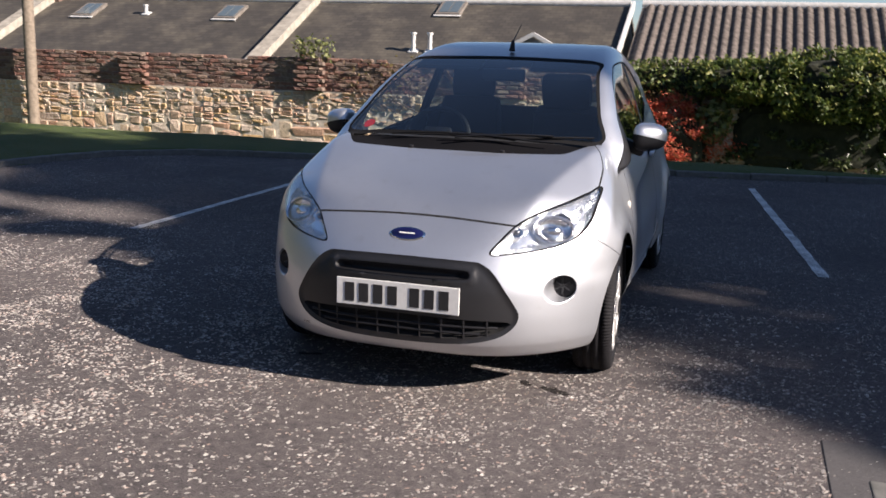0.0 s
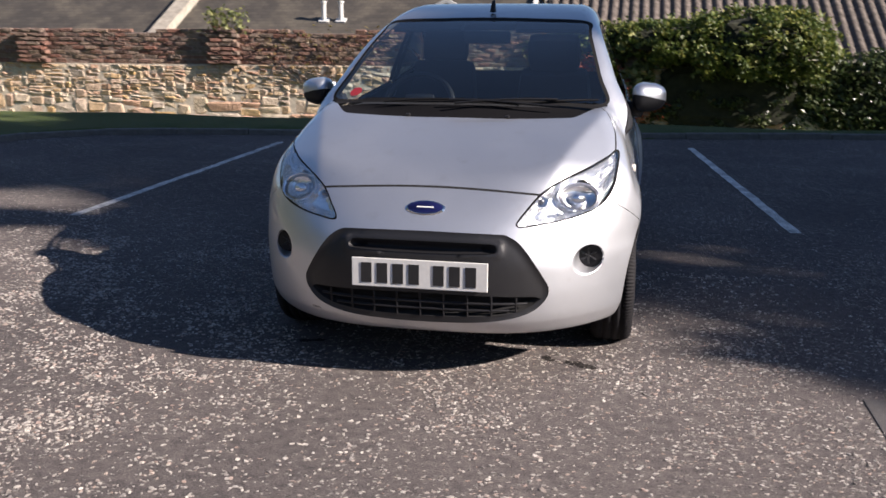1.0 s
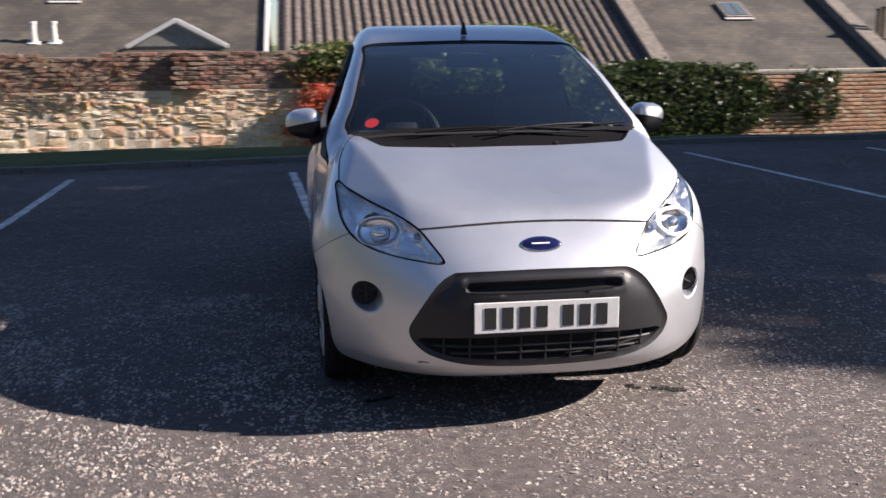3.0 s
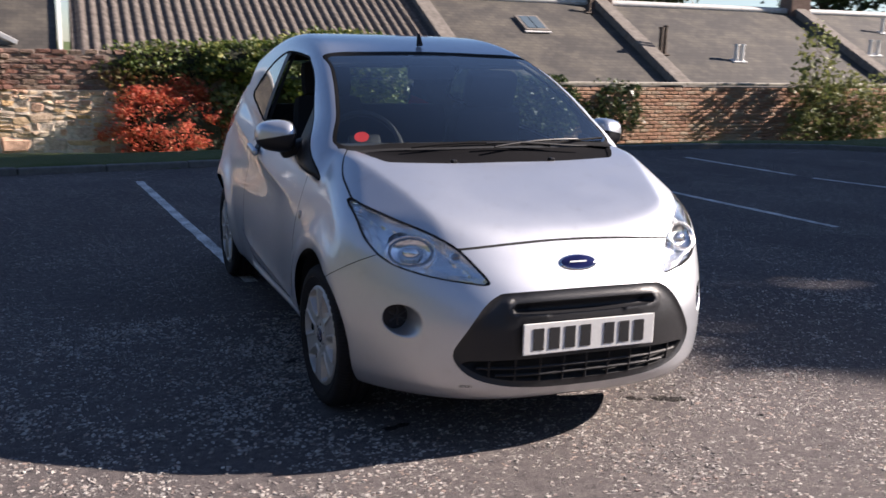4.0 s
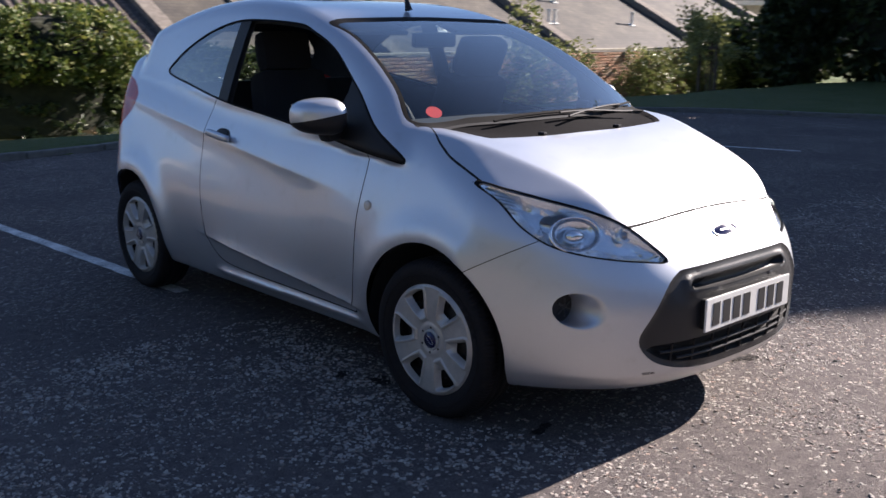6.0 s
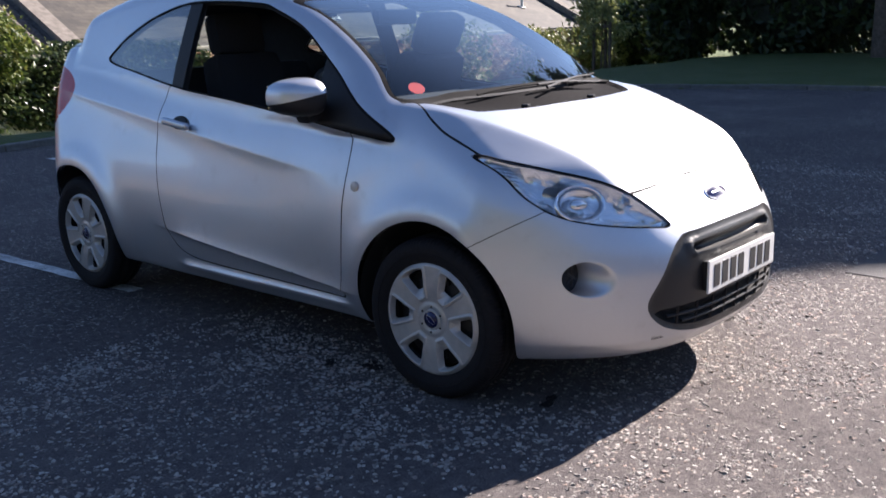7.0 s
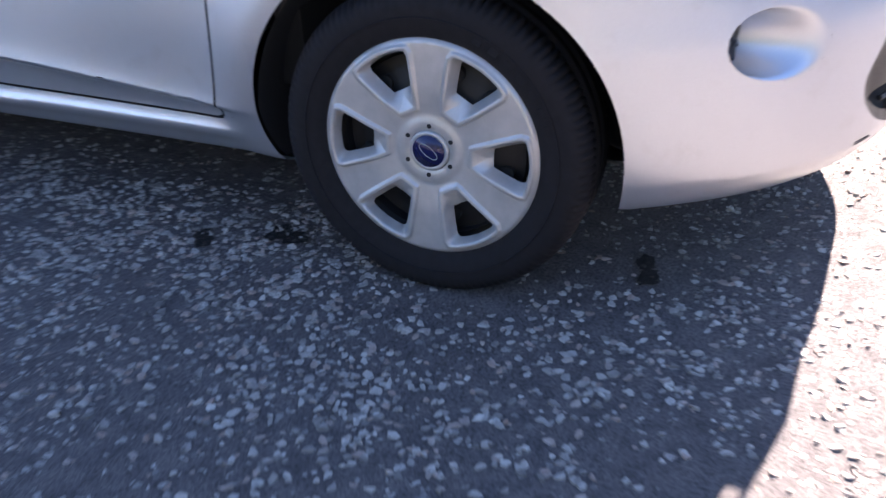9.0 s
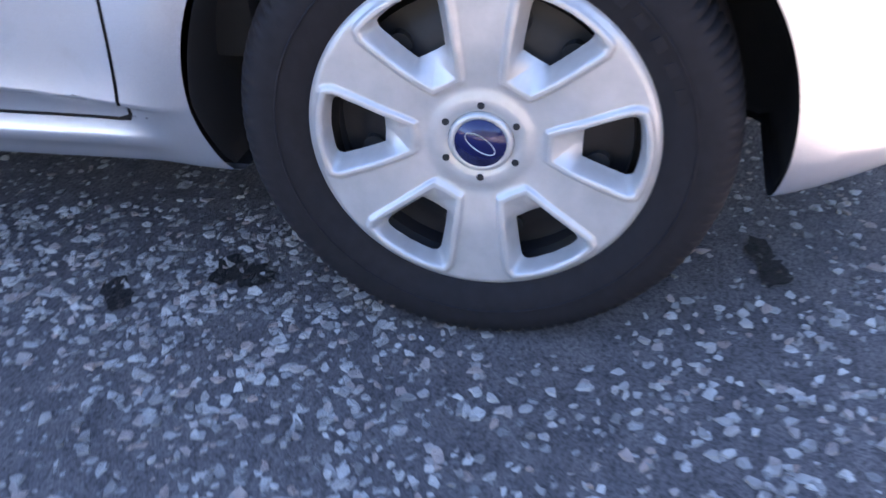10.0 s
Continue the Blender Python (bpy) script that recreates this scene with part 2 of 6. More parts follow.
MORTAR = plain("lime_mortar", (0.52, 0.46, 0.38), 0.95, 0, 0.35, 20, 0.8)
DARKMORTAR = plain("weathered_mortar", (0.23, 0.175, 0.145), 0.95, 0, 0.35, 20, 0.8)
SLATE = slate_material("mossy_brown_slate", (0.060, 0.055, 0.050), (0.088, 0.080, 0.071))
TILE = plain("weathered_grey_brown_tile", (0.118, 0.101, 0.090), 0.95, 0, 0.45, 9, 0.7, 0.15)
DORMER = plain("grey_rendered_gable", (0.22, 0.215, 0.20), 0.9, 0, 0.25, 12, 0.4)
SKEW = plain("weathered_grey_skew_stone", (0.16, 0.14, 0.12), 0.9, 0, 0.35, 7, 0.6)
RIDGEPALE = plain("pale_lead_ridge", (0.50, 0.49, 0.47), 0.6, 0, 0.2, 8, 0.3)
COPING = plain("pale_stone_coping", (0.33, 0.30, 0.25), 0.9, 0, 0.3, 5, 0.5)
WHITE = plain("white_painted_timber", (0.60, 0.60, 0.58), 0.5, 0, 0.1, 20)
HARL = plain("cream_harled_wall", (0.45, 0.42, 0.36), 0.9, 0, 0.2, 30, 0.6)
BARK = plain("tree_bark", (0.085, 0.065, 0.05), 0.95, 0, 0.4, 12, 1.0)
POLE = plain("weathered_timber_pole", (0.21, 0.17, 0.13), 0.9, 0, 0.3, 16, 0.6)
SKYLIGHT = plain("rooflight_glass", (0.10, 0.13, 0.15), 0.08)
LEAF_HEDGE = leaf_material("hedge_leaves", [(0, (0.035, 0.06, 0.012)), (0.5, (0.09, 0.13, 0.025)), (0.8, (0.16, 0.19, 0.04)), (1, (0.26, 0.25, 0.07))])
LEAF_IVY = leaf_material("ivy_leaves", [(0, (0.018, 0.035, 0.012)), (0.6, (0.05, 0.075, 0.025)), (1, (0.12, 0.14, 0.06))], 0.35)
LEAF_RED = leaf_material("red_autumn_leaves", [(0, (0.36, 0.05, 0.03)), (0.5, (0.56, 0.10, 0.05)), (0.85, (0.66, 0.20, 0.11)), (1, (0.40, 0.27, 0.12))])
LEAF_DRY = leaf_material("dry_climber_leaves", [(0, (0.10, 0.06, 0.03)), (0.5, (0.17, 0.13, 0.05)), (0.8, (0.22, 0.20, 0.07)), (1, (0.30, 0.09, 0.05))])
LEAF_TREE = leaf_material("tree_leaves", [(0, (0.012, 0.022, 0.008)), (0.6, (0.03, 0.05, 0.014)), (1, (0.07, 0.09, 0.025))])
LEAF_LIGHT = leaf_material("pale_shrub_leaves", [(0, (0.09, 0.12, 0.035)), (0.5, (0.17, 0.19, 0.065)), (1, (0.31, 0.31, 0.12))])
SKYBLOCK = plain("dark_block_green", (0.030, 0.036, 0.022), 0.95, 0, 0.6, 5, 1.0, 0.1)
SHADE = plain("painted_inner_shade", (0.02, 0.022, 0.012), 1.0, 0, 0.4, 12, 1.0)

# ---- builders ----


def mesh_object(name, verts, faces, material, parent=None, label="", smooth=False, normals=None):
    me = bpy.data.meshes.new(name)
    me.from_pydata([tuple(map(float, v)) for v in verts], [], faces)
    me.materials.append(material)
    if smooth or normals is not None:
        me.polygons.foreach_set("use_smooth", [True] * len(me.polygons))
    if normals is not None:
        me.normals_split_custom_set_from_vertices([tuple(map(float, n)) for n in normals])
    ob = new(name, me)
    if parent is not None:
        ob.parent = parent
    if label:
        ob["label"] = label
    return ob


def part(name, bm, material, parent=None, label="", smooth=False):
    me = bpy.data.meshes.new(name)
    bmesh.ops.recalc_face_normals(bm, faces=bm.faces)
    bm.to_mesh(me)
    bm.free()
    me.materials.append(material)
    if smooth:
        me.polygons.foreach_set("use_smooth", [True] * len(me.polygons))
        me.set_sharp_from_angle(angle=radians(38))
    ob = new(name, me)
    if parent is not None:
        ob.parent = parent
    if label:
        ob["label"] = label
    return ob


def box(size, at=(0, 0, 0), bevel=0.0, turn=None, bm=None, seg=2):
    b = bmesh.new()
    bmesh.ops.create_cube(b, size=1.0)
    bmesh.ops.scale(b, vec=size, verts=b.verts)
    if bevel:
        bmesh.ops.bevel(b, geom=list(b.edges), offset=bevel, segments=seg, affect="EDGES", profile=0.6)
    m = Matrix.Translation(at) @ (turn if turn is not None else Matrix.Identity(4))
    bmesh.ops.transform(b, matrix=m, verts=b.verts)
    if bm is None:
        return b
    tmp = bpy.data.meshes.new("tmp")
    b.to_mesh(tmp)
    b.free()
    bm.from_mesh(tmp)
    bpy.data.meshes.remove(tmp)
    return bm


def rod(a, b, r0, r1=None, seg=12, bm=None):
    """A tapered rod from a to b."""
    out = bm or bmesh.new()
    a, b = Vector(a), Vector(b)
    m = Matrix.Translation((a + b) / 2) @ (b - a).to_track_quat("Z", "Y").to_matrix().to_4x4()
    bmesh.ops.create_cone(out, cap_ends=True, segments=seg, radius1=r0, radius2=r0 if r1 is None else r1, depth=(b - a).length, matrix=m)
    return out


def lathe(profile, seg=64, bump=None):
    """Turn (radius, height) pairs round the local x axis: height along x."""
    verts, faces = [], []
    for j, (r, h) in enumerate(profile):
        for i in range(seg):
            t = 2 * math.pi * i / seg
            rr = r + (bump(i, j) if bump else 0)
            verts.append((h, rr * math.cos(t), rr * math.sin(t)))
    for j in range(len(profile) - 1):
        for i in range(seg):
            k = (i + 1) % seg
            faces.append((j * seg + i, j * seg + k, (j + 1) * seg + k, (j + 1) * seg + i))
    return verts, faces


def empty(name, at, label, category, group=""):
    ob = new(name)
    ob.location = at
    ob.empty_display_size = 0.2
    return tagged(ob, label, category, group)


def leaves(name, points, size, material, parent=None, seed=1, up=0.3, label="", long=1.5):
    """A mass of small bent leaves at the given points."""
    rng = np.random.default_rng(seed)
    n = len(points)
    d = rng.normal(size=(n, 3))
    d[:, 2] += up
    d /= np.linalg.norm(d, axis=1)[:, None]
    u = np.cross(d, rng.normal(size=(n, 3)))
    u /= np.linalg.norm(u, axis=1)[:, None] + 1e-9
    w = np.cross(d, u)
    s = size * rng.uniform(0.6, 1.35, (n, 1))
    p = np.asarray(points)
    verts = np.stack([p - u * s * long * 0.5, p + w * s * 0.42 + d * s * 0.12, p + u * s * long * 0.5, p - w * s * 0.42 + d * s * 0.12], 1).reshape(-1, 3)
    faces = [f for i in range(n) for f in ((4 * i, 4 * i + 1, 4 * i + 2), (4 * i, 4 * i + 2, 4 * i + 3))]
    return mesh_object(name, verts, faces, material, parent, label)


def smooth01(t):
    t = np.clip(t, 0, 1)
    return t * t * (3 - 2 * t)


def curve(points, soft=0.02):
    """A smooth function through (x, y) pairs."""
    px, py = np.array(points, float).T
    xs = np.linspace(px[0] - 1, px[-1] + 1, 4001)
    first, last = (py[1] - py[0]) / (px[1] - px[0]), (py[-1] - py[-2]) / (px[-1] - px[-2])
    ys = np.interp(xs, px, py)
    ys = np.where(xs < px[0], py[0] + first * (xs - px[0]), np.where(xs > px[-1], py[-1] + last * (xs - px[-1]), ys))
    step = xs[1] - xs[0]
    k = np.exp(-0.5 * (np.arange(-4 * soft, 4 * soft + step, step) / soft) ** 2)
    pad = len(k) // 2 + 1
    padded = np.concatenate([np.full(pad, ys[0]) + (np.arange(-pad, 0)) * step * first, ys, np.full(pad, ys[-1]) + np.arange(1, pad + 1) * step * last])
    sm = np.convolve(padded, k / k.sum(), "same")[pad:-pad]
    return lambda v: np.interp(v, xs, sm)


def outline(points, n=10):
    """A closed smooth outline through the points."""
    p = np.array(points, float)
    m = len(p)
    out = []
    for i in range(m):
        a, b, c, d = p[i - 1], p[i], p[(i + 1) % m], p[(i + 2) % m]
        for t in np.linspace(0, 1, n, endpoint=False):
            out.append(0.5 * (2 * b + (c - a) * t + (2 * a - 5 * b + 4 * c - d) * t * t + (3 * b - 3 * c + d - a) * t ** 3))
    return np.array(out)


def inside(u, v, ring):
    """The signed distance from (u, v) to a closed ring, below zero inside."""
    u, v = np.asarray(u, float), np.asarray(v, float)
    best = np.full(u.shape, 1e9)
    sign = np.zeros(u.shape, bool)
    for (ax, ay), (bx, by) in zip(ring, np.roll(ring, -1, 0)):
        dx, dy = bx - ax, by - ay
        t = np.clip(((u - ax) * dx + (v - ay) * dy) / (dx * dx + dy * dy + 1e-12), 0, 1)
        best = np.minimum(best, (u - ax - t * dx) ** 2 + (v - ay - t * dy) ** 2)
        if by != ay:
            sign ^= ((ay > v) != (by > v)) & (u < dx * (v - ay) / dy + ax)
    d = np.sqrt(best)
    return np.where(sign, -d, d)


def smax(a, b, k):
    h = np.clip(0.5 + 0.5 * (a - b) / k, 0, 1)
    return b + (a - b) * h + k * h * (1 - h)


def smin(a, b, k):
    return -smax(-a, -b, k)

# ---- ground ----
KERBLINE = [(-14.0, -1.0), (-9.5, 0.2), (-7.3, 2.2), (-6.75, 4.4), (-6.4, 6.1), (-5.2, 6.95), (-1.75, 7.5), (1.0, 7.95), (4.0, 8.55), (7.0, 8.6), (9.0, 8.35), (10.4, 7.3), (11.4, 5.6), (12.1, 3.0), (12.3, -2.0), (12.3, -16.0)]


def open_curve(points, n=8):
    p = [points[0]] + list(points) + [points[-1]]
    out = []
    for i in range(1, len(p) - 2):
        a, b, c, d = [np.array(q, float) for q in p[i - 1:i + 3]]
        for t in np.linspace(0, 1, n, endpoint=False):
            out.append(0.5 * (2 * b + (c - a) * t + (2 * a - 5 * b + 4 * c - d) * t * t + (3 * b - 3 * c + d - a) * t ** 3))
    out.append(np.array(p[-1], float))
    return np.array(out)


KERB_PATH = open_curve(KERBLINE)
YARD = np.vstack([KERB_PATH, [(-14.0, -16.0)]])


def wall_y(x):
    return 12.1 + 0.07 * (x + 7)


def land(x, y):
    """The height of the grass: level round the yard, falling to the wall, lower still behind it."""
    out = inside(x, y, YARD)
    fall = smooth01((y - 8.7) / 3.5)
    z = 0.07 - (0.62 + 0.40 * smooth01((-0.5 - x) / 3.0)) * fall - 1.9 * smooth01((y - wall_y(x) - 0.6) / 3.0)
    z = z * smooth01(1 - (np.hypot(x, y) - 120) / 200) + 0.02 * np.sin(x * 1.7) * np.cos(y * 1.3) * (out > 0.3)
    return np.where(out < 0.04, -0.06, z)


def axis(lo, hi, near_lo, near_hi, step):
    near = np.arange(near_lo, near_hi + step / 2, step)
    far_hi = near_hi + np.geomspace(1, hi - near_hi, 22)
    far_lo = near_lo - np.geomspace(1, near_lo - lo, 22)
    return np.concatenate([far_lo[::-1], near, far_hi])


gx, gy = axis(-1500, 1500, -16, 24, 0.25), axis(-1500, 1500, -17, 17, 0.25)
GX, GY = np.meshgrid(gx, gy)
GZ = land(GX.ravel(), GY.ravel())
nx = len(gx)
gfaces = [(j * nx + i, j * nx + i + 1, (j + 1) * nx + i + 1, (j + 1) * nx + i) for j in range(len(gy) - 1) for i in range(nx - 1)]
tagged(mesh_object("ground", np.column_stack([GX.ravel(), GY.ravel(), GZ]), gfaces, GRASS, smooth=True), "mown green grass sloping down to the wall", "grass", kind="structure")


def yard():
    bm = bmesh.new()
    ring = [bm.verts.new((x, y, 0)) for x, y in YARD]
    bm.faces.new(ring)
    low = bmesh.ops.extrude_face_region(bm, geom=list(bm.faces))
    for v in [g for g in low["geom"] if isinstance(g, bmesh.types.BMVert)]:
        v.co.z = -0.2
    bmesh.ops.triangulate(bm, faces=bm.faces)
    return tagged(part("road", bm, ASPHALT), "worn dark tarmac car park with pale stone chippings", "car park", kind="structure")


road = yard()


def kerbs():
    top = empty("kerb", (0, 0, 0), "low weathered concrete kerb along the edge of the tarmac", "kerb")
    top["kind"] = "structure"
    seg = np.hypot(*np.diff(KERB_PATH, axis=0).T)
    run = np.concatenate([[0], np.cumsum(seg)])
    bm = box((0.895, 0.125, 0.2), (0, 0, 0), 0.018)
    me = bpy.data.meshes.new("kerb_stone")
    bm.to_mesh(me)
    bm.free()
    me.materials.append(KERB)
    for k in range(int(run[-1] / 0.905)):
        a, b = [np.array([np.interp(s, run, KERB_PATH[:, c]) for c in (0, 1)]) for s in (k * 0.905, (k + 1) * 0.905)]
        m = (a + b) / 2
        ob = new("kerb_stone", me)
        ob.parent = top
        ob.matrix_basis = pose(m[0], m[1], -0.03 + 0.004 * math.sin(k * 2.3), 0, 0, math.degrees(math.atan2(b[1] - a[1], b[0] - a[0])))


kerbs()


def bay_line(a, b, width=0.085):
    a, b = Vector((*a, 0)), Vector((*b, 0))
    side = (b - a).normalized().cross(Vector((0, 0, 1))) * width / 2
    bm = bmesh.new()
    rng = random.Random(str(a))
    n = 46
    left, right = [], []
    for i in range(n + 1):
        p = a.lerp(b, i / n)
        left.append(bm.verts.new(p + side * rng.uniform(0.8, 1.08) + Vector((0, 0, 0.004))))
        right.append(bm.verts.new(p - side * rng.uniform(0.8, 1.08) + Vector((0, 0, 0.004))))
    for i in range(n):
        bm.faces.new((left[i], left[i + 1], right[i + 1], right[i]))
    return tagged(part("bay_line", bm, LINE), "worn white painted parking bay line on tarmac", "road marking", "parking bay lines", "structure")


for a, b in (((-3.15, 1.95), (-3.29, 6.5)), ((-0.68, 2.05), (-1.0, 6.62)), ((1.86, 2.45), (1.41, 7.05)), ((4.34, 2.6), (3.87, 7.52)), ((7.3, 2.9), (6.53, 5.3)), ((6.50, 5.55), (6.33, 7.55))):
    bay_line(a, b)

tagged(part("drain_cover", box((0.36, 0.5, 0.03), (1.95, -1.16, -0.007), 0.006), KERB), "pale concrete drain cover set in the tarmac", "drain cover", kind="structure")
PATCHMAT = plain("smooth_dark_tarmac_patch", (0.075, 0.07, 0.07), 0.9, 0, 0.25, 120, 0.6)
tagged(part("tarmac_patch", box((0.9, 1.15, 0.02), (2.09, -1.15, -0.006), 0.004), PATCHMAT), "smooth darker tarmac patch round a drain", "tarmac patch", kind="structure")


def stain(at, size, seed):
    rng = random.Random(seed)
    bm = bmesh.new()
    ring = []
    for i in range(26):
        t = i / 26 * math.tau
        r = size * (0.55 + 0.3 * math.sin(2 * t + seed) + rng.uniform(-0.14, 0.14))
        ring.append(bm.verts.new((at[0] + 1.5 * r * math.cos(t), at[1] + r * math.sin(t), 0.003)))
    bm.faces.new(ring)
    return tagged(part("oil_stain", bm, OIL), "dark irregular oil stain on the tarmac", "stain", "oil stains", "structure")


for k, (at, size) in enumerate((((0.60, -0.42), 0.06), ((0.46, -0.37), 0.035), ((-0.70, 0.37), 0.055), ((-0.77, 0.53), 0.04), ((-0.57, -0.35), 0.05))):
    stain(at, size, k + 3)

# ---- chippings ----


def chip_mesh(n, seed, area, keep):
    """Flat angular stones bedded in the tar: six-sided, tilted, a few millimetres proud."""
    rng = np.random.default_rng(seed)
    p = np.column_stack([rng.uniform(area[0], area[1], n), rng.uniform(area[2], area[3], n)])
    lump = np.array([noise.noise(Vector((x * 2.1, y * 2.1, 7.0))) + 0.8 * noise.noise(Vector((x * 11.0, y * 11.0, 2.0))) for x, y in p])
    p = p[rng.random(n) < np.clip(keep - 0.02 + 0.95 * lump, 0.03, 1.0)]
    n = len(p)
    size = 0.0054 + 0.0074 * rng.random((n, 1)) ** 1.7
    turn = rng.uniform(0, math.tau, (n, 1))
    t = np.linspace(0, math.tau, 6, endpoint=False)[None] + rng.uniform(-0.5, 0.5, (n, 6))
    r = size * rng.uniform(0.55, 1.22, (n, 6))
    u, v = r * np.cos(t), r * np.sin(t) * rng.uniform(0.5, 0.95, (n, 1))
    x = u * np.cos(turn) - v * np.sin(turn)
    y = u * np.sin(turn) + v * np.cos(turn)
    tilt = rng.normal(size=(n, 2)) * 0.17
    h = rng.uniform(0.0012, 0.0036, (n, 1))
    z = np.maximum(h + tilt[:, :1] * x + tilt[:, 1:] * y, 0.0004)
    top = np.stack([p[:, :1] + x * 0.86, p[:, 1:] + y * 0.86, z], 2)
    foot = np.stack([p[:, :1] + x, p[:, 1:] + y, np.full_like(x, -0.001)], 2)
    verts = np.concatenate([top, foot], 1).reshape(-1, 3)
    base = np.arange(n)[:, None] * 12
    caps = (base + np.arange(6)).tolist()
    k = np.arange(6)
    sides = (base[:, :, None] + np.stack([k, k + 6, (k + 1) % 6 + 6, (k + 1) % 6], 1)[None]).reshape(-1, 4).tolist()
    return verts, [tuple(f) for f in caps] + [tuple(f) for f in sides]


CHIP_TONES = [(0.31, 0.30, 0.295), (0.45, 0.435, 0.425), (0.58, 0.565, 0.55), (0.38, 0.365, 0.36), (0.47, 0.375, 0.34), (0.53, 0.515, 0.495), (0.66, 0.645, 0.625), (0.25, 0.24, 0.235)]
CHIP = stone_material("pale_stone_chippings", CHIP_TONES, True)
for name, count, seed, area, keep in (("chippings", 30000, 41, (-2.6, -0.55, -1.6, 1.4), 0.20), ("chippings", 62000, 42, (-5.0, 5.0, -3.4, -1.6), 0.22), ("chippings", 34000, 43, (-0.55, 5.0, -1.6, 1.2), 0.18), ("chippings", 26000, 44, (-6.5, -2.6, -1.6, 2.2), 0.22)):
    stones = mesh_object(name, *chip_mesh(count, seed, area, keep), CHIP)
    tagged(stones, "pale angular stone chippings bedded in the dark tarmac", "chippings", kind="stuff")

# ---- boundary wall ----
TURNW = math.degrees(math.atan(0.07))


def piece_mesh(name, size, seed, rough, material, cuts=1):
    """One rough block: a cube cut once and worn at its corners."""
    rng = random.Random(seed)
    bm = box(size, bevel=min(size) * 0.16, seg=1)
    for v in bm.verts:
        v.co += Vector([rng.uniform(-rough, rough) * s for s in size])
    me = bpy.data.meshes.new(name)
    bm.to_mesh(me)
    bm.free()
    me.materials.append(material)
    return me


def mass(name, meshes, placed, material, parent, label):
    """Many blocks joined into one mesh."""
    verts, faces = [], []
    cache = [(np.array([v.co[:] for v in me.vertices]), [tuple(p.vertices) for p in me.polygons]) for me in meshes]
    for k, m in placed:
        v, f = cache[k]
        o = len(verts)
        r = np.array(m.to_3x3())
        verts.extend((v @ r.T + np.array(m.translation)).tolist())
        faces.extend(tuple(i + o for i in q) for q in f)
    return tagged(mesh_object(name, verts, faces, material, parent, label), kind="stuff")


def wall_at(x, z, out=0.0, roll=0.0):
    return pose(x, wall_y(x) - out, z, 0, roll, TURNW)


